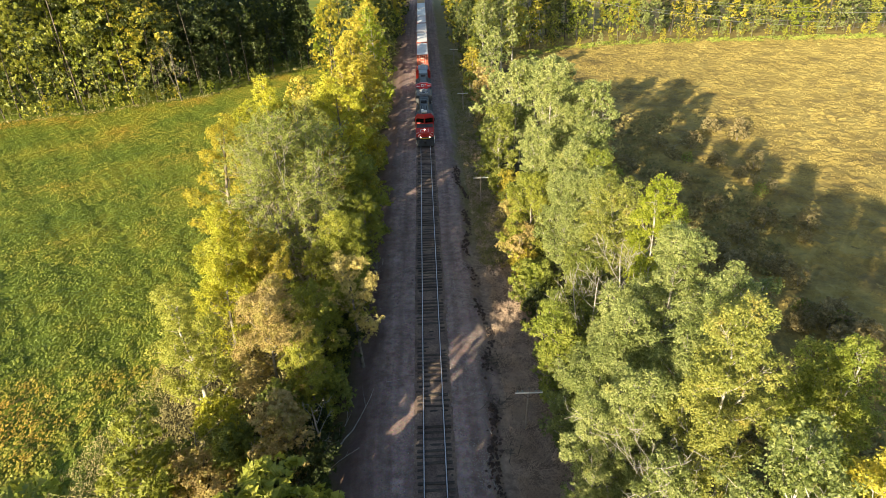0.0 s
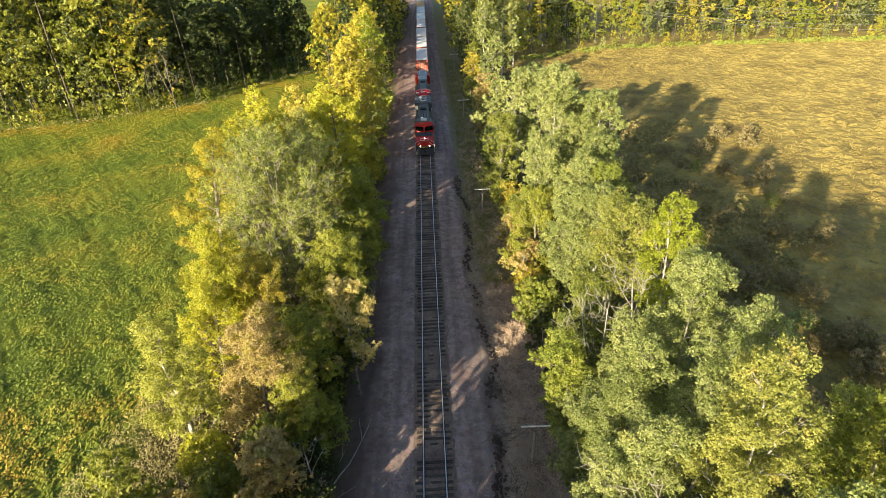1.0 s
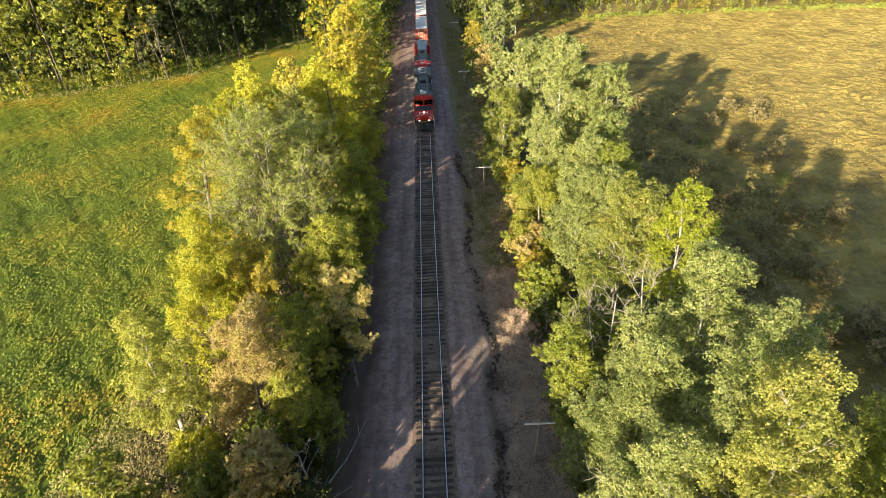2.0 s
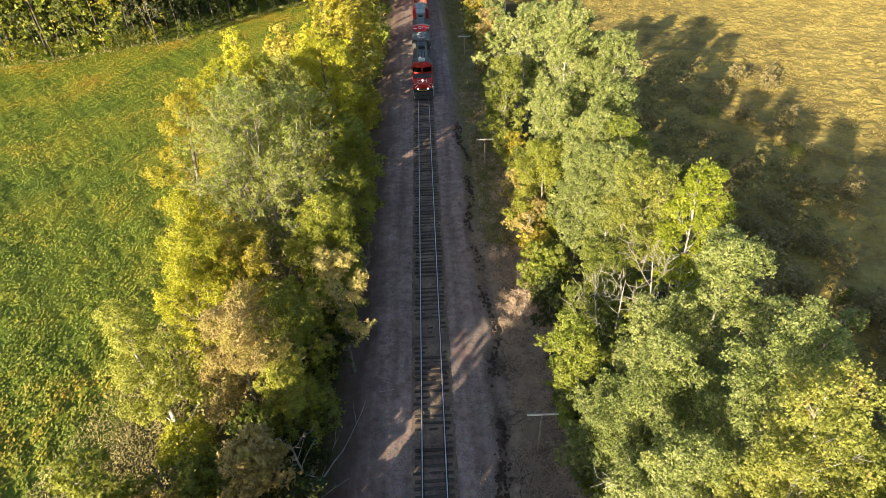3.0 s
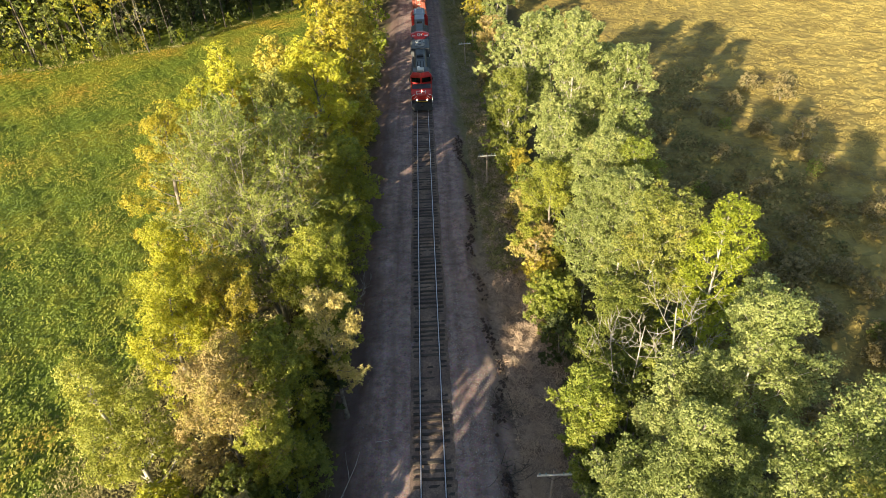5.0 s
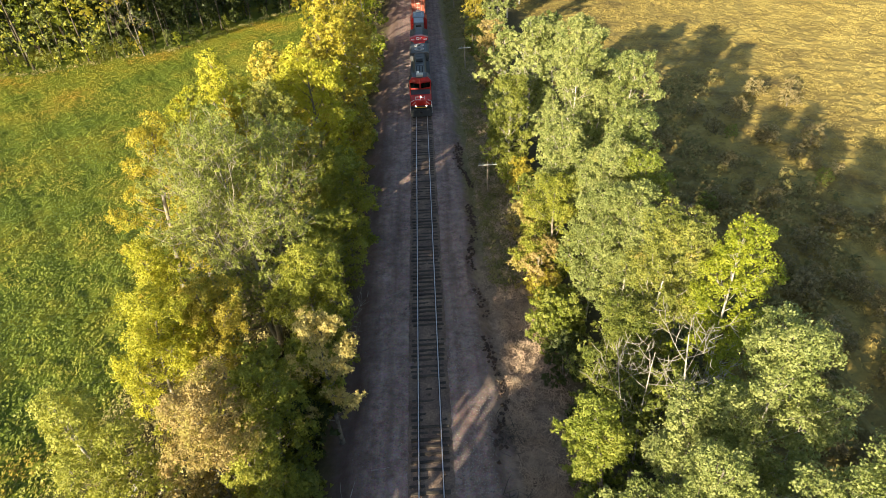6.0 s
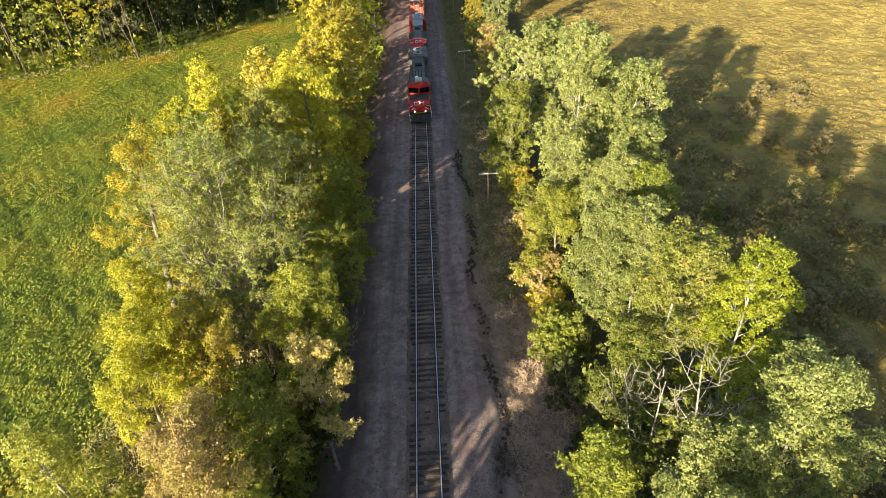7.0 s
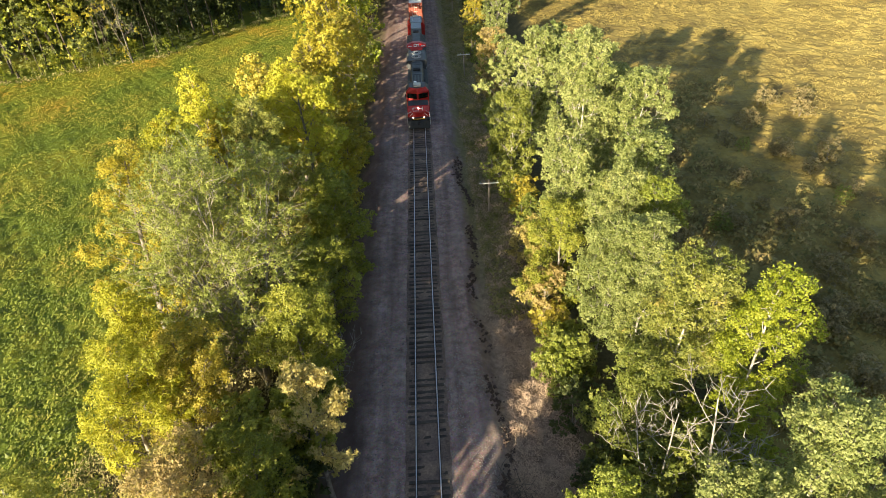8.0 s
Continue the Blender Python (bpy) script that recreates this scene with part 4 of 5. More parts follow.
part("ballast", mesh_of("ballast", np.stack([BX + RAIL_X, BY, BZ], -1).reshape(-1, 3), np.stack([_a, _a + len(by), _a + len(by) + 1, _a + 1], -1).reshape(-1, 4), bed_material(), True), None, track,
     "brown dirt and ballast between the ties")
bm = bmesh.new()
box(bm, (-1.25, -0.11, -0.17), (1.25, 0.11, 0.0), 0.012)
tie_me = bpy.data.meshes.new("tie")
bm.to_mesh(tie_me)
bm.free()
tie_me.materials.append(TIE)
for k in range(290):
    ob = part("tie", tie_me, None, track)
    ob.location = (RAIL_X + rt.normal() * 0.05, 24 + k * 0.56 + rt.normal() * 0.03, 0.012 - abs(rt.normal()) * 0.02 if rt.uniform() < 0.36 else -0.042 - abs(rt.normal()) * 0.022)
    ob.rotation_euler = (rt.normal() * 0.008, rt.normal() * 0.008, rt.normal() * 0.012)
    ob.scale = (rt.uniform(0.97, 1.03), rt.uniform(0.9, 1.1), 1)

far_ties = bmesh.new()
for k in range(-148, 500):
    if not 0 <= k < 290:
        y = 24 + k * 0.56 + rt.normal() * 0.03
        box(far_ties, (RAIL_X - 1.25 + rt.normal() * 0.05, y - 0.11, -0.17), (RAIL_X + 1.25, y + 0.11, -0.02 - abs(rt.normal()) * 0.03))
tagged(part("ties", far_ties, TIE, track), "dark half-buried ties further along the line", kind="stuff")


# ---- stones, sticks and poles beside the track ----
def pebbles(name, seed, count, x0, x1, y0, y1, size, material, label):
    """Loose angular stones as one object."""
    r = np.random.default_rng(seed)
    x, y = r.uniform(x0, x1, count), r.uniform(y0, y1, count)
    lump = np.sin(x * 1.7 + y * 0.9) + np.sin(y * 0.53 - x * 0.8) + r.normal(size=count) * 0.7
    x, y = x[lump > 0.2], y[lump > 0.2]
    n = len(x)
    c = np.stack([x, y, hill(x, y) + 0.015], -1)
    s = size * r.uniform(0.4, 1.5, (n, 1, 1)) * r.uniform(0.5, 1.2, (n, 1, 3))
    o = np.array([(1, 0, 0), (0, 1, 0), (-1, 0, 0), (0, -1, 0), (0, 0, 1.0), (0, 0, -1.0)])[None]
    v = (c[:, None] + o * s).reshape(-1, 3)
    t = np.array([(0, 1, 4), (1, 2, 4), (2, 3, 4), (3, 0, 4), (1, 0, 5), (2, 1, 5), (3, 2, 5), (0, 3, 5)])
    f = (t[None] + (np.arange(n) * 6)[:, None, None]).reshape(-1, 3)
    tagged(part(name, mesh_of(name, v, f, material), None), label, "stones", kind="stuff")


EARTH = plain("dark earth", (0.080, 0.055, 0.045), 0.95, 0, 0.4, 3.0)


def clods(seed, count, y0, y1):
    """Torn dark earth along the lip of the bed, as one object."""
    r = np.random.default_rng(seed)
    y = r.uniform(y0, y1, count)
    x = 3.55 - 0.35 * np.sin(y * 0.23) - 0.25 * np.sin(y * 0.61 + 1.0) + r.normal(size=count) * 0.22
    ok = np.sin(y * 0.9) + np.sin(y * 0.37 + 2) + r.normal(size=count) * 0.5 > -0.4
    x, y = x[ok], y[ok]
    n = len(x)
    c = np.stack([x, y, hill(x, y) + 0.03], -1)
    o = unit(r.normal(size=(n, 8, 3)))
    o = np.array([(1, 0, 0), (0.4, 1, 0.1), (-1, 0.2, 0), (-0.2, -1, 0), (0, 0.1, 0.9), (0, 0, -0.8)])[None] + o[:, :6] * 0.35
    v = (c[:, None] + o * (r.uniform(0.05, 0.2, (n, 1, 1)))).reshape(-1, 3)
    t = np.array([(0, 1, 4), (1, 2, 4), (2, 3, 4), (3, 0, 4), (1, 0, 5), (2, 1, 5), (3, 2, 5), (0, 3, 5)])
    f = (t[None] + (np.arange(n) * 6)[:, None, None]).reshape(-1, 3)
    tagged(part("earth_clods", mesh_of("earth_clods", v, f, EARTH), None), "dark torn earth clods along the rail bed edge", "earth", kind="stuff")


clods(44, 1100, 26, 90)
PALE_STONE = plain("pale stone", (0.36, 0.33, 0.30), 0.9, 0, 0.3, 5.0)
GREY_STONE = plain("grey ballast stone", (0.17, 0.15, 0.145), 0.9, 0, 0.35, 5.0)
pebbles("bed_gravel", 41, 9000, -6.2, 3.0, 26, 110, 0.055, GREY_STONE, "loose grey gravel on the rail bed")
pebbles("pale_gravel", 42, 7000, 0.5, 3.2, 30, 60, 0.034, PALE_STONE, "pale loose stones beside the rails")
pebbles("shoulder_gravel", 43, 6000, -3.2, 1.0, 24, 120, 0.034, PALE_STONE, "pale ballast stones along the ties")


def stick(x, y, length, turn, seed, name="fallen_branch", label="dry grey fallen branch on the cinders", thick=0.035, rise=0.0):
    r = np.random.default_rng(seed)
    d = np.array((math.cos(turn), math.sin(turn), rise))
    z = float(hill(np.array([x]), np.array([y]))[0]) + thick
    p = bend(r, (x, y, z), d, length, 6, 0.02, 0.08)
    p[:, 2] = np.maximum(hill(p[:, 0], p[:, 1]) + thick * 0.8, p[:, 2])
    paths = [(p, np.linspace(thick, 0.012, len(p)))]
    for k in (3, 4, 5):
        q = bend(r, p[k], unit(d + r.normal(size=3) * 0.6 + (0, 0, 0.3)), length * r.uniform(0.15, 0.3), 3, 0.1, 0.1)
        paths.append((q, np.linspace(thick * 0.5, 0.008, len(q))))
    v, f = tubes(paths, 5)
    return tagged(part(name, mesh_of(name, v, f, BARK_DEAD, True), None), label, "branch", "fallen branches")


stick(-8.2, 34.6, 6.2, 1.09, 51, "fallen_branch", "long grey fallen branch lying onto the rail bed", 0.07, 0.03)
stick(-8.6, 33.2, 4.2, 1.25, 52, label="bare grey branch beside the rail bed", rise=0.2)
stick(-9.2, 32.2, 3.4, 0.5, 57, label="bare grey branch beside the rail bed", rise=0.3)
stick(-4.9, 41.0, 1.2, 0.1, 53)
stick(3.0, 30.2, 2.6, 1.9, 54)
stick(3.5, 34.5, 2.4, 2.1, 55)
stick(-3.9, 58.5, 1.4, 0.3, 56)
stick(3.7, 52.0, 1.8, 2.6, 58)
stick(-5.6, 62.0, 1.6, 0.0, 59)
tree(-12.6, 31.6, 5.4, 1.2, None, 248, "dead_tree", "bare grey sapling in the strip", "tree", bark=BARK_DEAD, base=0.35, limbs=9, twigs=2, fine=1, upright=0.6, trunk_r=0.010)
tree(-17.2, 32.4, 4.6, 1.9, None, 249, "dead_tree", "broken dark forked stump under the birches", "tree", bark=BARK_GREY, base=0.55, limbs=7, twigs=2, fine=1, fork=1, upright=0.5, trunk_r=0.022)
tree(-7.6, 53.6, 3.6, 1.8, None, 250, "dead_tree", "bare grey twiggy bush leaning over the rail bed", "tree", bark=BARK_DEAD, base=0.2, limbs=10, twigs=3, fine=2, fork=1, upright=0.2, trunk_r=0.010)
stick(7.0, 53.0, 2.6, 1.5, 60, label="pale fallen branch on the dry verge")
stick(6.2, 47.5, 1.8, 2.2, 61, label="pale fallen branch on the dry verge")
tree(-8.7, 33.6, 6.2, 1.5, None, 2441, "dead_tree", "bare grey snag beside the rail bed", "tree", bark=BARK_DEAD, base=0.3, limbs=7, twigs=2, fine=1, upright=0.2, trunk_r=0.016)
tree(8.2, 57.5, 4.6, 0.7, None, 245, "dead_tree", "thin bare sapling on the verge", "tree", bark=BARK_DEAD, base=0.4, limbs=7, twigs=1, fine=1, upright=0.8, trunk_r=0.008)

def brush_heap(x, y, seed, wide, count):
    """A low tangle of dead twigs, as one mesh."""
    r = np.random.default_rng(seed)
    paths = []
    for _ in range(count):
        p = np.array((x + r.normal() * wide * 0.5, y + r.normal() * wide * 0.5, 0.0))
        p[2] = float(hill(p[:1], p[1:2])[0]) + r.uniform(0.0, 0.35)
        turn = r.uniform(0, 6.28)
        q = bend(r, p, (math.cos(turn), math.sin(turn), r.uniform(-0.1, 0.35)), r.uniform(0.5, 1.5), 3, -0.1, 0.15)
        q[:, 2] = np.maximum(q[:, 2], hill(q[:, 0], q[:, 1]) + 0.02)
        paths.append((q, np.linspace(r.uniform(0.015, 0.035), 0.006, len(q))))
    v, f = tubes(paths, 4)
    tagged(part("brush_heap", mesh_of("brush_heap", v, f, BARK_DARK, True), None), "low heap of dark dead brush at the rail bed edge", "brush", "heaps of brush", "stuff")


brush_heap(4.0, 43.4, 71, 1.3, 60)
brush_heap(3.9, 38.6, 72, 0.9, 34)
brush_heap(4.4, 33.8, 73, 0.8, 26)

# crossarm timber paled so that sunlight lies in its colour
ARM = plain("sunlit-pale crossarm timber", (0.70, 0.66, 0.60), 0.9, 0, 0.2, 3.0, 0.3)
POLE = plain("weathered pole timber", (0.27, 0.225, 0.185), 0.9, 0, 0.3, 3.0, 0.3)
GLASS = plain("insulator glass", (0.25, 0.38, 0.36), 0.25, 0, 0.2, 3.0)


def line_pole(x, y, lean):
    root = new("utility_pole")
    root.location = (x, y, -0.9)
    root.rotation_euler = (lean * 0.5, lean, 0)
    v, f = tubes([([(0, 0, 0), (0.01, 0, 1.4), (0, 0.01, 2.7), (0, 0, 4.05)], [0.10, 0.095, 0.09, 0.08])], 9)
    part("pole", mesh_of("pole", v, f, POLE, True), None, root)
    part("crossarm", boxed((-1.0, -0.14, 3.64), (1.0, -0.05, 3.73), 0.01), ARM, root, "weathered wooden crossarm, paled as if sunlit")
    for dx in (-0.85, -0.5, 0.5, 0.85):
        v, f = tubes([([(dx, -0.11, 3.74), (dx, -0.11, 3.80), (dx, -0.11, 3.83), (dx, -0.11, 3.92), (dx, -0.11, 3.95)], [0.015, 0.015, 0.045, 0.035, 0.008])], 7)
        part("insulator", mesh_of("insulator", v, f, GLASS, True), None, root, "glass insulator")
    v, f = tubes([([(-0.5, -0.12, 3.62), (0, -0.12, 3.2)], [0.02, 0.02]), ([(0.5, -0.12, 3.62), (0, -0.12, 3.2)], [0.02, 0.02])], 4)
    part("brace", mesh_of("brace", v, f, RUST), None, root)
    tagged(root, "short weathered telegraph pole with one crossarm", "pole", "telegraph poles")


line_pole(5.75, 36.0, 0.03)
line_pole(5.95, 76.2, 0.0)
line_pole(6.3, 117.6, -0.015)
line_pole(6.6, 159.0, 0.01)

# ---- the power line beyond the meadow ----
GALV = plain("galvanised steel", (0.45, 0.46, 0.47), 0.5, 0.6, 0.15, 4.0)


def lattice_tower(x, y, h):
    root = new("lattice_tower")
    root.location = (x, y, -0.75)
    zs = [h * k / 7 for k in range(8)]
    wide = [2.2 * (1 - 0.85 * (k / 7) ** 0.7) for k in range(8)]
    for sx, sy in ((-1, -1), (1, -1), (1, 1), (-1, 1)):
        v, f = tubes([([(sx * w, sy * w, z) for w, z in zip(wide, zs)], [0.10] * 8)], 4)
        part("leg", mesh_of("leg", v, f, GALV), None, root)
    paths = []
    for k in range(7):
        a, b, z0, z1 = wide[k], wide[k + 1], zs[k], zs[k + 1]
        for (x0, y0), (x1, y1) in (((-1, -1), (1, -1)), ((1, -1), (1, 1)), ((1, 1), (-1, 1)), ((-1, 1), (-1, -1))):
            paths += [([(x0 * a, y0 * a, z0), (x1 * b, y1 * b, z1)], [0.05, 0.05]), ([(x1 * a, y1 * a, z0), (x0 * b, y0 * b, z1)], [0.05, 0.05])]
    v, f = tubes(paths, 4)
    part("bracing", mesh_of("bracing", v, f, GALV), None, root)
    for z in (0.78, 0.90):
        v, f = tubes([([(0, -4.0, h * z), (0, 0, h * z + 0.35), (0, 4.0, h * z)], [0.07, 0.10, 0.07])], 4)
        part("crossarm", mesh_of("crossarm", v, f, GALV), None, root)
    tagged(root, "grey steel lattice power tower among the trees", "power tower")


lattice_tower(30.5, 184.0, 24.0)


def cable(a, b, sag):
    a, b = np.array(a, float), np.array(b, float)
    t = np.linspace(0, 1, 25)[:, None]
    p = a + (b - a) * t
    p[:, 2] -= sag * (1 - (2 * t[:, 0] - 1) ** 2)
    v, f = tubes([(p, np.full(len(p), 0.022))], 4)
    tagged(part("power_cable", mesh_of("power_cable", v, f, GALV, True), None), "thin grey overhead power cable", "cable", "overhead cables")


for dy in (-4.0, 4.0):
    for z in (13.5, 17.0):
        cable((30.5, 184.0 + dy, z), (190.0, 150.0 + dy, z - 2), 9.0)

# ---- the train ----
RED = plain("locomotive red paint", (0.40, 0.014, 0.010), 0.38, 0, 0.12, 1.5, 0, 0.5)
BLACK = plain("dusty black paint", (0.030, 0.032, 0.034), 0.5, 0, 0.35, 1.2, 0.1)
ROOF = plain("dark grey roof paint", (0.058, 0.062, 0.066), 0.6, 0, 0.35, 1.0, 0.1)
SOOT = plain("soot", (0.012, 0.012, 0.012), 0.9, 0, 0.3, 2.0)
WHITE = plain("white paint", (0.78, 0.78, 0.76), 0.5, 0, 0.06, 3.0)
YELLOW = plain("safety yellow paint", (0.62, 0.40, 0.03), 0.5, 0, 0.1, 3.0)
CREAM = plain("cream cover", (0.55, 0.52, 0.44), 0.6, 0, 0.12, 3.0)
BLUEGREY = plain("blue-grey cab roof", (0.16, 0.21, 0.25), 0.45, 0, 0.2, 1.2)
IRON = plain("grimy running gear", (0.035, 0.030, 0.027), 0.8, 0.2, 0.4, 3.0)


def dark_glass():
    n = Nodes("dark cab glass")
    return n.surface((0.012, 0.016, 0.018), 0.06, 0, None, 0.6)


WINDOW = dark_glass()


def lamp_material():
    n = Nodes("lit headlight")
    e = n.add("ShaderNodeEmission", Color=(1.0, 0.93, 0.78), Strength=2.0)
    n.t.links.new(e, n.out.inputs[0])
    return n.m


LAMP = lamp_material()


def prism(points, y0, y1, bevel=0.0):
    """A solid with the outline points (x, z), drawn out from y0 to y1."""
    bm = bmesh.new()
    a = [bm.verts.new((x, y0, z)) for x, z in points]
    b = [bm.verts.new((x, y1, z)) for x, z in points]
    n = len(points)
    bm.faces.new(a)
    bm.faces.new(list(reversed(b)))
    for i in range(n):
        bm.faces.new((a[i], b[i], b[(i + 1) % n], a[(i + 1) % n]))
    bmesh.ops.recalc_face_normals(bm, faces=bm.faces[:])
    if bevel:
        bmesh.ops.bevel(bm, geom=bm.edges[:], offset=bevel, segments=1, affect="EDGES", profile=0.5)
    return bm


def side_prism(points, x0, x1, bevel=0.0):
    """A solid with the outline points (y, z), drawn out from x0 to x1."""
    bm = prism([(p, q) for p, q in points], x0, x1, bevel)
    for v in bm.verts:
        v.co = (v.co.y, v.co.x, v.co.z)
    bmesh.ops.recalc_face_normals(bm, faces=bm.faces[:])
    return bm


def disc(x, y, z, r, depth, axis="x", sides=20):
    bm = bmesh.new()
    turn = pose(0, 0, 0, 0, 90, 0) if axis == "x" else (pose(0, 0, 0, 90, 0, 0) if axis == "y" else Matrix())
    bmesh.ops.create_cone(bm, cap_ends=True, segments=sides, radius1=r, radius2=r, depth=depth, matrix=Matrix.Translation((x, y, z)) @ turn)
    return bm


def rod(name, pts, r, material, parent, sides=5):
    v, f = tubes([(pts, [r] * len(pts))], sides)
    return part(name, mesh_of(name, v, f, material, True), None, parent)


def truck(root, y, axles, name="truck"):
    """A bogie: side frames, wheels, axle boxes."""
    half = axles[-1] + 0.75
    t = part(name, boxed((-0.95, y - half + 0.3, 0.62), (0.95, y + half - 0.3, 0.86), 0.04), IRON, root)
    for s in (-1, 1):
        part("side_frame", side_prism([(y - half, 0.55), (y - half + 0.25, 0.95), (y + half - 0.25, 0.95), (y + half, 0.55), (y + half - 0.5, 0.42), (y - half + 0.5, 0.42)], s * 1.02 - 0.07, s * 1.02 + 0.07, 0.02), IRON, t)
    for a in axles:
        for s in (-1, 1):
            part("wheel", disc(s * 0.755, y + a, 0.70, 0.50, 0.13), IRON, t)
    return t


def rails_of(root, x, y0, y1, gap=1.6):
    """Walkway handrail with posts."""
    rod("handrail", [(x, y0, 2.45), (x, y1, 2.45)], 0.022, BLACK, root)
    n = int((y1 - y0) / gap)
    for k in range(n + 1):
        yy = y0 + (y1 - y0) * k / n
        rod("stanchion", [(x, yy, 1.5), (x, yy, 2.45)], 0.018, BLACK, root, 4)


def chassis(root, length):
    part("underframe", boxed((-1.5, 0.7, 1.22), (1.5, length - 0.7, 1.5), 0.03), BLACK, root)
    part("fuel_tank", prism([(-1.35, 1.2), (1.35, 1.2), (1.35, 0.75), (1.0, 0.38), (-1.0, 0.38), (-1.35, 0.75)], length * 0.38, length * 0.64, 0.04), BLACK, root, "black fuel tank")
    truck(root, 4.0, (-1.75, 0.0, 1.75))
    truck(root, length - 4.0, (-1.75, 0.0, 1.75))
    for yy, d in ((0.7, -1), (length - 0.7, 1)):
        part("coupler", boxed((-0.16, min(yy, yy + d * 0.75), 0.82), (0.16, max(yy, yy + d * 0.75), 1.08), 0.03), IRON, root)
        part("plow", side_prism([(yy, 0.25), (yy + d * 0.38, 0.22), (yy + d * 0.12, 1.2), (yy, 1.2)], -1.4, 1.4, 0.02), BLACK, root, "black pilot plate")
        for s in (-1, 1):
            for k in range(4):
                z = 0.38 + 0.27 * k
                part("step", boxed((s * 1.28 - 0.2, min(yy - d * 0.05, yy - d * 0.35), z), (s * 1.28 + 0.2, max(yy - d * 0.05, yy - d * 0.35), z + 0.03)), IRON, root)


def fan(root, y, z, r):
    """A round cooling fan: ring, blades, hub."""
    bm = bmesh.new()
    n = 28
    for k in range(n):
        a, b = 2 * math.pi * k / n, 2 * math.pi * (k + 1) / n
        ring = [[bm.verts.new((math.cos(t) * q, y + math.sin(t) * q, h)) for q, h in ((r, z), (r, z + 0.14), (r * 0.94, z + 0.14), (r * 0.94, z + 0.02))] for t in (a, b)]
        for i in range(3):
            bm.faces.new((ring[0][i], ring[1][i], ring[1][i + 1], ring[0][i + 1]))
    bmesh.ops.remove_doubles(bm, verts=bm.verts[:], dist=0.001)
    f = part("fan_ring", bm, GALV, root, "grey steel fan housing ring")
    part("fan_well", disc(0, y, z + 0.015, r * 0.94, 0.02, "z", 28), SOOT, f)
    part("fan_hub", disc(0, y, z + 0.10, r * 0.36, 0.10, "z", 16), ROOF, f)
    for k in range(16):
        a = 2 * math.pi * k / 16
        bm = boxed((r * 0.34, -0.035, 0.03), (r * 0.93, 0.035, 0.05))
        bmesh.ops.transform(bm, matrix=Matrix.Translation((0, y, z + 0.03)) @ pose(0, 0, 0, 0, 0, math.degrees(a)), verts=bm.verts[:])
        part("fan_blade", bm, GALV, f)


def lead_locomotive(y):
    L = 20.6
    root = new("locomotive")
    chassis(root, L)
    # wide nose, its top dark, its front red
    part("nose", side_prism([(1.0, 1.5), (0.95, 2.2), (1.35, 2.95), (2.75, 3.12), (2.75, 1.5)], -1.42, 1.42, 0.08), RED, root, "red wide nose")
    part("nose_top", side_prism([(1.42, 2.985), (2.74, 3.135), (2.74, 3.16), (1.42, 3.01)], -1.3, 1.3), ROOF, root, "dark grey anti-glare panel")
    # cab with a bent front
    bm = bmesh.new()
    plan = [(-1.5, 3.05), (0, 2.55), (1.5, 3.05), (1.5, 5.3), (-1.5, 5.3)]
    lo, hi = [bm.verts.new((px, py, 1.5)) for px, py in plan], [bm.verts.new((px, py + (0.28 if py < 4 else 0), 4.15)) for px, py in plan]
    top = [bm.verts.new((px * 0.72, py + (0.45 if py < 4 else 0), 4.62)) for px, py in plan]
    for r0, r1 in ((lo, hi), (hi, top)):
        for i in range(5):
            bm.faces.new((r0[i], r0[(i + 1) % 5], r1[(i + 1) % 5], r1[i]))
    bm.faces.new(top)
    bmesh.ops.recalc_face_normals(bm, faces=bm.faces[:])
    cab = part("cab", bm, RED, root, "red crew cab")
    bm = bmesh.new()
    vs = [bm.verts.new((px * 0.70, py + (0.62 if py < 4 else 0), 4.625)) for px, py in plan] + [bm.verts.new((px * 1.01, py + (0.55 if py < 4 else 0), 4.17)) for px, py in plan]
    bm.faces.new(vs[:5])
    for i in range(5):
        bm.faces.new((vs[i], vs[(i + 1) % 5], vs[5 + (i + 1) % 5], vs[5 + i]))
    bmesh.ops.translate(bm, vec=(0, 0.03, 0.035), verts=bm.verts[:])
    part("cab_roof", bm, ROOF, cab, "dark grey cab roof")
    for s in (-1, 1):
        bm = bmesh.new()
        a, b = Vector((s * 0.12, 2.60, 0)), Vector((s * 1.36, 3.01, 0))
        q = [(a, 3.32), (b, 3.32), (b, 3.98), (a, 3.98)]
        bm.faces.new([bm.verts.new((p.x, p.y + 0.28 * (z - 1.5) / 2.65 - 0.035, z)) for p, z in q])
        bmesh.ops.solidify(bm, geom=bm.faces[:], thickness=0.02)
        part("windshield", bm, WINDOW, cab, "dark windshield pane")
        part("side_window", boxed((s * 1.5 - 0.02, 3.7, 3.2), (s * 1.5 + 0.02, 4.8, 3.95)), WINDOW, cab)
        part("mirror", boxed((s * 1.62 - 0.05, 3.55, 3.3), (s * 1.62 + 0.05, 3.62, 3.8), 0.01), BLACK, cab)
        rod("front_handrail", [(s * 0.95, 0.95, 2.35), (s * 1.42, 0.72, 2.2), (s * 1.48, 0.70, 1.3), (s * 1.46, 0.68, 0.55)], 0.03, WHITE, root)
        rod("front_handrail", [(s * 0.75, 0.93, 2.1), (s * 1.18, 0.80, 1.75)], 0.03, WHITE, root)
        part("ditch_light", disc(s * 0.72, 0.66, 1.62, 0.085, 0.10, "y", 14), LAMP, root, "lit round ditch light")
        rails_of(root, s * 1.46, 5.6, 14.0)
    part("headlight", boxed((-0.06, 1.02, 2.62), (0.06, 1.24, 2.82), 0.01), LAMP, root, "lit twin headlight")
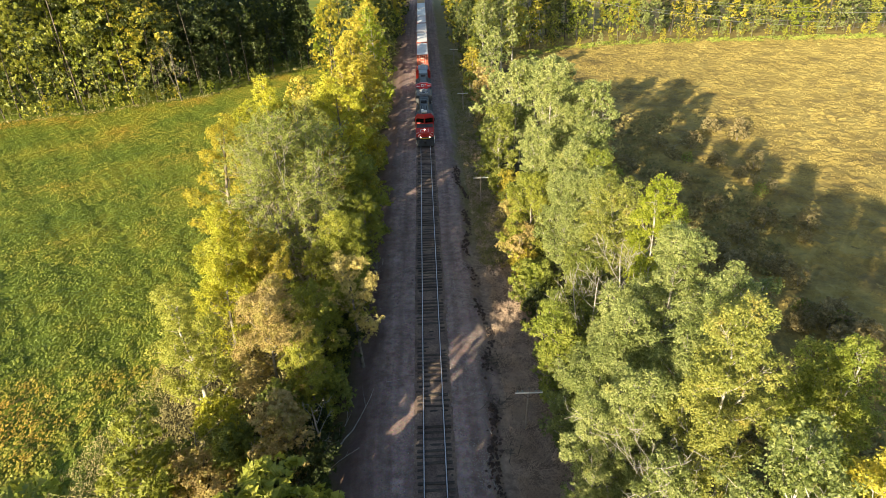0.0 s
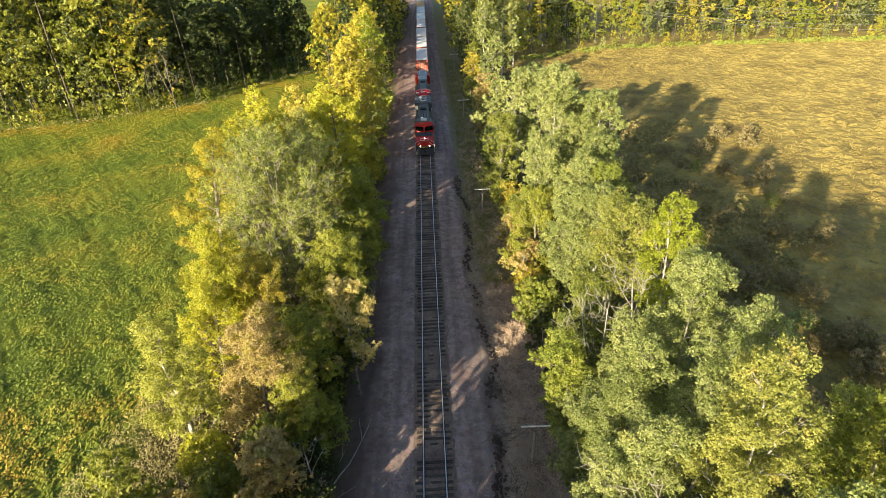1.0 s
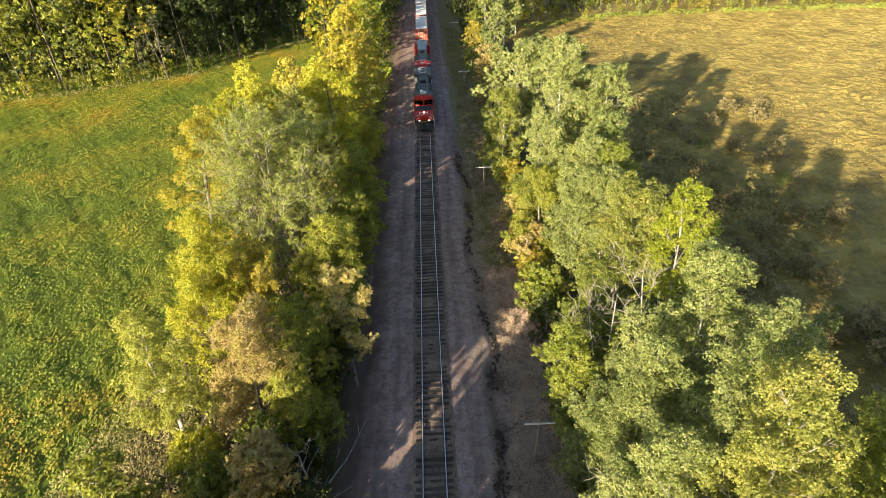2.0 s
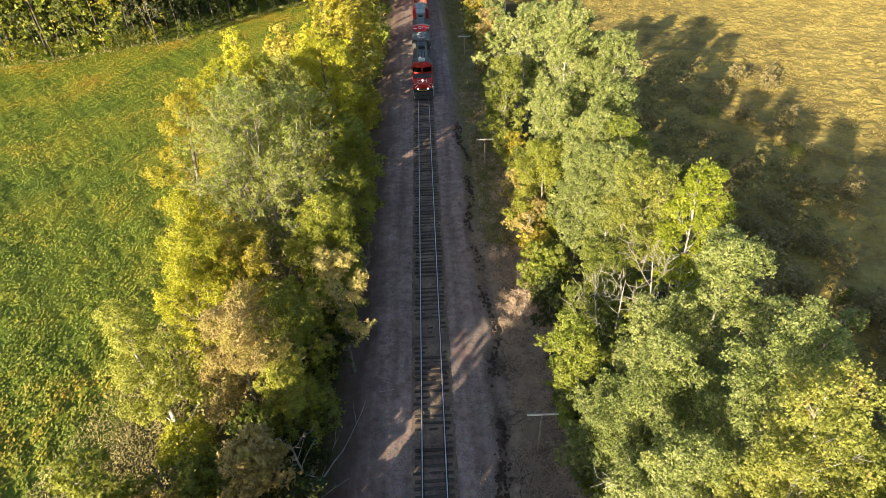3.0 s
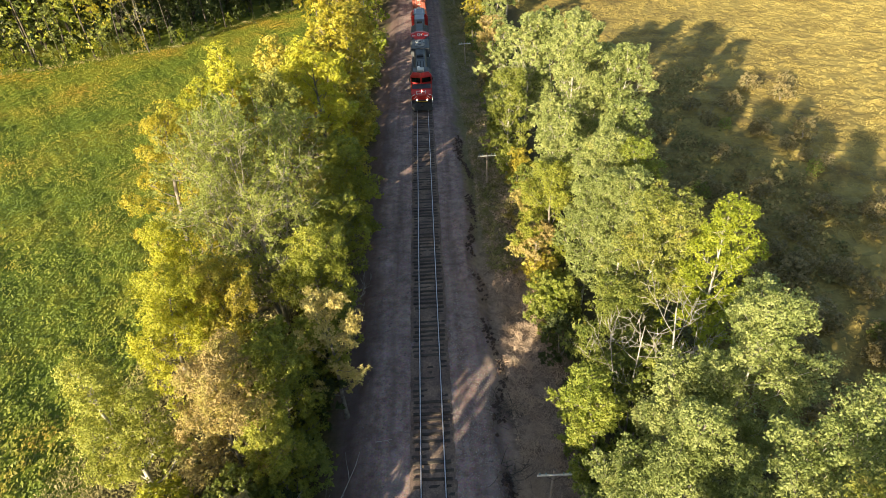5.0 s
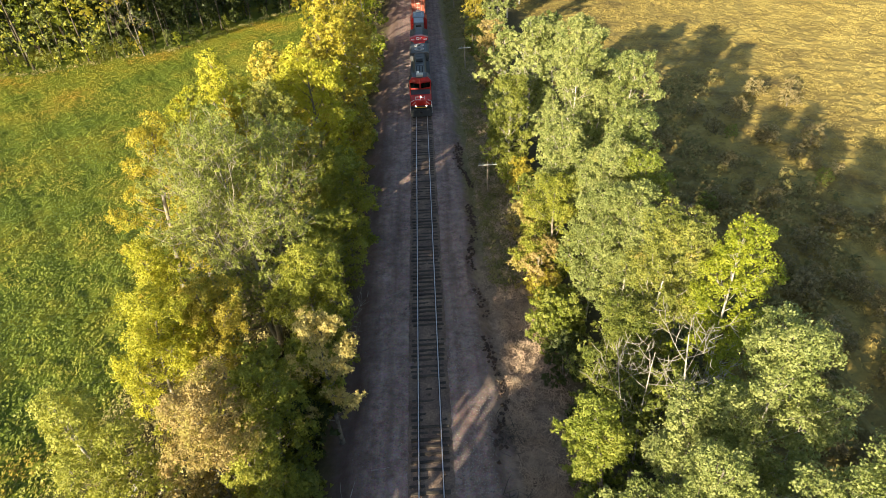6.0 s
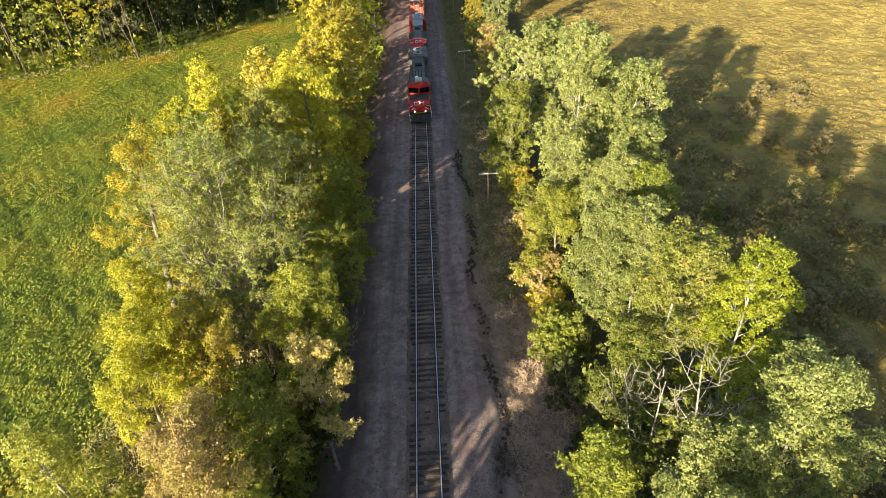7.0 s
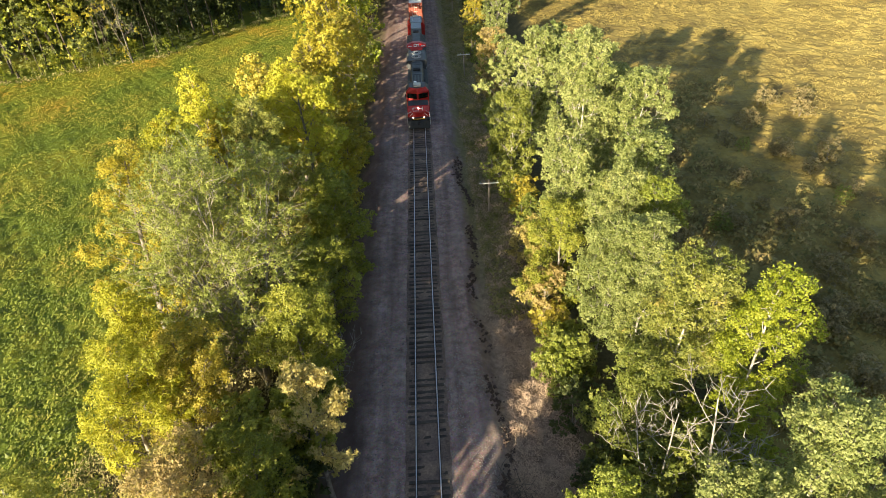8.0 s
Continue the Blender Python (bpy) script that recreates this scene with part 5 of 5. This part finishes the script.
    part("front_sill", boxed((-0.75, 0.60, 1.38), (0.75, 0.66, 1.46)), YELLOW, root, "yellow edge of the front platform")
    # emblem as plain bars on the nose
    slope = 0.4 / 0.75
    for x0, x1, z0, z1 in ((-0.72, -0.16, 2.70, 2.74), (-0.72, -0.67, 2.36, 2.74), (-0.72, 0.0, 2.36, 2.40), (-0.04, 0.01, 2.36, 2.66), (-0.04, 0.52, 2.62, 2.66), (0.52, 0.57, 2.40, 2.80)):
        bm = boxed((x0, 0, z0), (x1, 0.03, z1))
        for v in bm.verts:
            v.co.y += 0.95 - 0.045 + slope * (v.co.z - 2.2)
        part("emblem_bar", bm, WHITE, root)
    part("air_conditioner", boxed((-0.48, 3.55, 4.64), (0.48, 4.55, 4.92), 0.05), CREAM, cab, "cream roof unit")
    part("antenna_dome", disc(-0.25, 5.1, 4.75, 0.20, 0.18, "z", 16), WHITE, cab, "white antenna dome")
    # long hood
    hood = part("hood", prism([(-0.92, 1.5), (-0.92, 4.2), (-0.7, 4.5), (0.7, 4.5), (0.92, 4.2), (0.92, 1.5)], 5.3, 15.0, 0.03), BLACK, root, "dusty black long hood")
    for x in (-0.42, 0.0, 0.42):
        part("roof_slot", boxed((x - 0.06, 5.9, 4.5), (x + 0.06, 8.4, 4.53)), SOOT, hood)
    part("exhaust_stack", boxed((-0.5, 10.2, 4.5), (0.5, 11.0, 4.72), 0.05), SOOT, hood, "sooty exhaust stack")
    for k in range(6):
        part("roof_hatch", boxed((-0.6, 8.7 + 0.0 + k * 1.05, 4.5), (0.6, 9.6 + k * 1.05, 4.535), 0.01), ROOF, hood)
        for s in (-1, 1):
            part("hood_door", boxed((s * 0.92 - 0.02, 5.6 + k * 1.5, 1.8), (s * 0.92 + 0.02, 6.9 + k * 1.5, 3.9), 0.01), BLACK, hood)
    rad = part("radiator", prism([(-0.95, 1.5), (-0.95, 3.2), (-1.48, 3.7), (-1.48, 4.45), (-1.2, 4.66), (1.2, 4.66), (1.48, 4.45), (1.48, 3.7), (0.95, 3.2), (0.95, 1.5)], 14.4, 19.0, 0.03), ROOF, root, "grey flared radiator housing")
    fan(rad, 15.9, 4.66, 0.72)
    fan(rad, 17.7, 4.66, 0.72)
    for s in (-1, 1):
        for k in range(8):
            part("louvre", boxed((s * 1.48 - 0.02, 14.6 + k * 0.54, 3.78), (s * 1.48 + 0.02, 15.0 + k * 0.54, 4.38)), BLACK, rad)
    part("hood_end", side_prism([(19.0, 1.5), (19.0, 4.3), (19.5, 4.0), (19.6, 1.5)], -0.92, 0.92, 0.04), BLACK, root)
    root.location = (RAIL_X, y, 0.17 - 0.20)
    return tagged(root, "red-nosed black diesel locomotive with lit headlights", "locomotive", "locomotives")


def trailing_locomotive(y):
    L = 20.6
    root = new("locomotive")
    chassis(root, L)
    part("hood_end", side_prism([(1.0, 1.5), (0.95, 3.9), (1.2, 4.25), (2.8, 4.25), (2.8, 1.5)], -0.90, 0.90, 0.05), RED, root, "red narrow hood end")
    edge = [(-1.52, 4.16), (-0.85, 3.98), (0.85, 3.98), (1.52, 4.16), (1.50, 4.44), (0.55, 4.76), (-0.55, 4.76), (-1.50, 4.44)]

    def slant(x, z, proud=0.0):
        return (x, 1.12 + 0.75 * (z - 3.98) + 0.16 * abs(x) - proud, z)

    bm = bmesh.new()
    lo, hi = [bm.verts.new(slant(x, z)) for x, z in edge], [bm.verts.new((x, 2.62, z)) for x, z in edge]
    for q in ((0, 1, 6, 7), (1, 2, 5, 6), (2, 3, 4, 5)):
        bm.faces.new([lo[i] for i in q])
    bm.faces.new(list(reversed(hi)))
    for i in range(8):
        bm.faces.new((lo[i], hi[i], hi[(i + 1) % 8], lo[(i + 1) % 8]))
    bmesh.ops.recalc_face_normals(bm, faces=bm.faces[:])
    wing = part("radiator_wing", bm, RED, root, "red overhanging radiator end with white marks")

    def mark(name, x0, x1, z0, z1):
        bm = bmesh.new()
        near = [bm.verts.new(slant(x, z, 0.03)) for x, z in ((x0, z0), (x1, z0), (x1, z1), (x0, z1))]
        far = [bm.verts.new(slant(x, z, -0.02)) for x, z in ((x0, z0), (x1, z0), (x1, z1), (x0, z1))]
        bm.faces.new(near)
        for i in range(4):
            bm.faces.new((near[i], near[(i + 1) % 4], far[(i + 1) % 4], far[i]))
        bmesh.ops.recalc_face_normals(bm, faces=bm.faces[:])
        part(name, bm, WHITE, wing)

    for x0, x1, z0, z1 in ((-0.40, -0.33, 4.26, 4.60), (-0.40, -0.02, 4.54, 4.60), (-0.40, 0.0, 4.26, 4.32), (-0.02, 0.05, 4.26, 4.54), (-0.02, 0.34, 4.48, 4.54), (0.28, 0.35, 4.26, 4.54), (0.35, 0.44, 4.54, 4.60)):
        mark("emblem_bar", x0, x1, z0, z1)
    for s in (-1, 1):
        for k in range(4):
            x = s * (0.80 + 0.15 * k)
            mark("marking_bar", x - 0.05, x + 0.05, 4.22, 4.36)
        rod("rear_handrail", [(s * 1.1, 0.75, 2.5), (s * 1.42, 0.72, 2.3), (s * 1.45, 0.70, 1.3), (s * 1.42, 0.62, 0.5)], 0.03, WHITE, root)
        rod("rear_handrail", [(s * 1.30, 1.8, 2.6), (s * 1.46, 1.2, 2.5), (s * 1.46, 0.8, 1.5)], 0.03, WHITE, root)
        rails_of(root, s * 1.46, 3.0, 14.0)
        part("end_light", disc(s * 0.10, 0.93, 3.6, 0.09, 0.06, "y", 12), WHITE, root)
    rad = part("radiator", prism([(-0.9, 1.5), (-0.9, 3.4), (-1.50, 4.0), (-1.50, 4.3), (-0.55, 4.74), (0.55, 4.74), (1.50, 4.3), (1.50, 4.0), (0.9, 3.4), (0.9, 1.5)], 2.6, 7.0, 0.03), ROOF, root, "grey sloping radiator cowl")
    for s in (-1, 1):
        for k in range(9):
            bm = boxed((0.62, 2.9 + k * 0.45, 0), (1.46, 3.1 + k * 0.45, 0.03))
            for v in bm.verts:
                v.co.z += 4.72 - (v.co.x - 0.62) * 0.455
                v.co.x *= s
            bmesh.ops.recalc_face_normals(bm, faces=bm.faces[:])
            part("radiator_fin", bm, BLACK, rad)
    hood = part("hood", prism([(-0.90, 1.5), (-0.90, 4.2), (-0.7, 4.45), (0.7, 4.45), (0.90, 4.2), (0.90, 1.5)], 7.0, 14.6, 0.03), ROOF, root, "dark grey long hood")
    part("exhaust_stack", boxed((-0.45, 8.3, 4.45), (0.45, 9.1, 4.62), 0.04), SOOT, hood, "sooty exhaust stack")
    part("dynamic_brake_cover", boxed((-0.88, 10.6, 4.40), (0.88, 13.8, 4.60), 0.05), BLUEGREY, hood, "blue-grey roof cover")
    for k in range(5):
        for s in (-1, 1):
            part("hood_door", boxed((s * 0.90 - 0.02, 7.3 + k * 1.45, 1.8), (s * 0.90 + 0.02, 8.6 + k * 1.45, 3.9), 0.01), BLACK, hood)
    cab = part("cab", prism([(-1.5, 1.5), (-1.5, 4.0), (-1.05, 4.5), (1.05, 4.5), (1.5, 4.0), (1.5, 1.5)], 14.6, 17.8, 0.04), RED, root, "red crew cab")
    part("cab_roof", boxed((-1.03, 13.9, 4.46), (1.03, 17.9, 4.68), 0.06), BLUEGREY, cab, "blue-grey cab roof with pale bolts")
    for x in (-0.62, 0.62):
        for k in range(4):
            part("bolt", disc(x, 15.0 + k * 0.7, 4.69, 0.06, 0.04, "z", 8), WHITE, cab)
    part("air_conditioner", boxed((-0.42, 18.0 - 0.55, 4.66), (0.42, 18.0 - 0.05, 4.86), 0.04), CREAM, cab, "cream roof unit")
    for s in (-1, 1):
        part("side_window", boxed((s * 1.5 - 0.02, 15.4, 3.1), (s * 1.5 + 0.02, 17.2, 3.85)), WINDOW, cab)
    part("nose", side_prism([(17.8, 1.5), (17.8, 3.1), (19.3, 2.9), (19.6, 1.5)], -1.35, 1.35, 0.06), RED, root, "red nose")
    root.location = (RAIL_X, y, 0.17 - 0.20)
    return tagged(root, "dark grey diesel locomotive with a red flared end", "locomotive", "locomotives")


def corrugated(length, rib, depth, height):
    """Verts and faces of a ribbed wall along y, height in z, ribs in x."""
    n = int(length / rib)
    ys, xs = [], []
    for k in range(n):
        for fr, d in ((0.0, 0.0), (0.35, 0.0), (0.5, depth), (0.85, depth)):
            ys.append((k + fr) * length / n)
            xs.append(-d)
    ys.append(length)
    xs.append(0.0)
    m = len(ys)
    v = [(x, yy, 0.0) for x, yy in zip(xs, ys)] + [(x, yy, height) for x, yy in zip(xs, ys)]
    f = [(i, i + 1, m + i + 1, m + i) for i in range(m - 1)]
    return np.array(v), np.array(f)


def steel_paint(name, c, rough=0.5):
    n = Nodes(name)
    p = n.obj()
    k = n.noise(p, 0.8, 6, 0.7)
    c2 = n.ramp(k, [(0.3, tuple(q * 0.72 for q in c)), (0.65, c)])
    rust = n.step(n.noise(p, 2.4, 6, 0.75), 0.66, 0.74)
    return n.surface(n.mix(n.math("MULTIPLY", rust, 0.55), c2, (0.20, 0.085, 0.04)), rough)


SILVER, OXIDE, PALE, BLUEWHITE, TAN = (steel_paint(*a) for a in (("aluminium roof paint", (0.52, 0.53, 0.54)), ("oxide red paint", (0.30, 0.085, 0.055)), ("pale cream paint", (0.66, 0.61, 0.56)), ("pale blue-white paint", (0.58, 0.64, 0.68)), ("tan orange paint", (0.55, 0.33, 0.12))))
CL, CW, CH = 12.9, 2.5, 2.75


def container(y, z, wall, roof, label):
    root = new("shipping_container")
    root.location = (RAIL_X, y, z)
    for s in (-1, 1):
        v, f = corrugated(CL - 0.3, 0.28, 0.04, CH - 0.3)
        v = v * (s, 1, 1) + (s * CW / 2, 0.15, 0.15)
        part("side_wall", mesh_of("side_wall", v, f, wall), None, root)
        part("bottom_rail", boxed((s * CW / 2 - 0.08, 0.0, 0.0), (s * CW / 2 + 0.004, CL, 0.16), 0.01), wall, root)
        part("top_rail", boxed((s * CW / 2 - 0.08, 0.0, CH - 0.16), (s * CW / 2 + 0.004, CL, CH - 0.03), 0.01), wall, root)
        for yy in (0.0, CL - 0.16):
            part("corner_post", boxed((s * CW / 2 - (0.16 if s > 0 else -0.006), yy - 0.004, 0), (s * CW / 2 + (0.006 if s > 0 else 0.16), yy + 0.164, CH), 0.01), wall, root)
        for d in (0.15, 0.62):
            rod("lock_bar", [(s * d, -0.035, 0.15), (s * d, -0.035, CH - 0.15)], 0.022, GALV, root)
    v, f = corrugated(CL - 0.1, 0.42, 0.03, CW - 0.14)
    v = np.stack([v[:, 2] - (CW - 0.14) / 2, v[:, 1] + 0.05, CH - 0.03 + v[:, 0]], -1)
    part("roof", mesh_of("roof", v, f[:, ::-1], roof), None, root, "ribbed steel roof panel")
    for yy in (0.02, CL - 0.06):
        part("end_wall", boxed((-CW / 2 + 0.05, yy, 0.05), (CW / 2 - 0.05, yy + 0.04, CH - 0.04)), wall, root)
    for zz in (0.5, 1.2, 1.9):
        part("placard", boxed((-0.35, -0.01, zz), (0.35, 0.015, zz + 0.06)), CREAM, root)
    return tagged(root, label, "container", "containers of the train")


def well_car(y):
    root = new("well_car")
    for s in (-1, 1):
        part("side_sill", prism([(s * 1.33, 0.45), (s * 1.45, 0.5), (s * 1.45, 1.15), (s * 1.33, 1.2)], 0.55, CL + 0.65, 0.0), OXIDE, root, "oxide red side sill")
    part("floor", boxed((-1.33, 0.6, 0.35), (1.33, CL + 0.6, 0.44)), IRON, root)
    for y0, y1 in ((-0.1, 0.55), (CL + 0.65, CL + 1.3)):
        part("platform", boxed((-1.4, y0, 0.95), (1.4, y1, 1.15), 0.03), OXIDE, root, "oxide red end platform")
    for yy in (0.15, CL + 1.05):
        t = part("truck", boxed((-0.95, yy - 0.75, 0.5), (0.95, yy + 0.75, 0.75), 0.04), IRON, root)
        for a in (-0.5, 0.5):
            for s in (-1, 1):
                part("wheel", disc(s * 0.755, yy + a, 0.62, 0.42, 0.13), IRON, t)
    root.location = (RAIL_X, y, 0.0)
    return tagged(root, "oxide red well car carrying stacked containers", "rail car", "well cars of the train")


FRONT = 96.0
lead_locomotive(FRONT)
trailing_locomotive(FRONT + 20.9)
first = None
for k, (wall, roof, what) in enumerate(((OXIDE, SILVER, "oxide red container with a silver roof"), (OXIDE, SILVER, "dull red container with a grey roof"), (PALE, PALE, "pale cream container with a ribbed roof"),
                                        (OXIDE, SILVER, "dull red container with a grey roof"), (BLUEWHITE, BLUEWHITE, "pale blue-white container"), (BLUEWHITE, BLUEWHITE, "pale blue-white container"),
                                        (TAN, TAN, "tan orange container"), (BLUEWHITE, BLUEWHITE, "pale blue-white container"), (OXIDE, SILVER, "oxide red container with a silver roof"), (PALE, PALE, "pale cream container with a ribbed roof"))):
    yy = FRONT + 42.0 + k * 14.2
    first = copy_thing(first, pose(RAIL_X, yy, 0)) if first else well_car(yy)
    container(yy + 0.62, 0.46, wall, roof, what + ", stacked below")
    container(yy + 0.62, 0.46 + CH + 0.01, wall, roof, what + ", stacked on top")
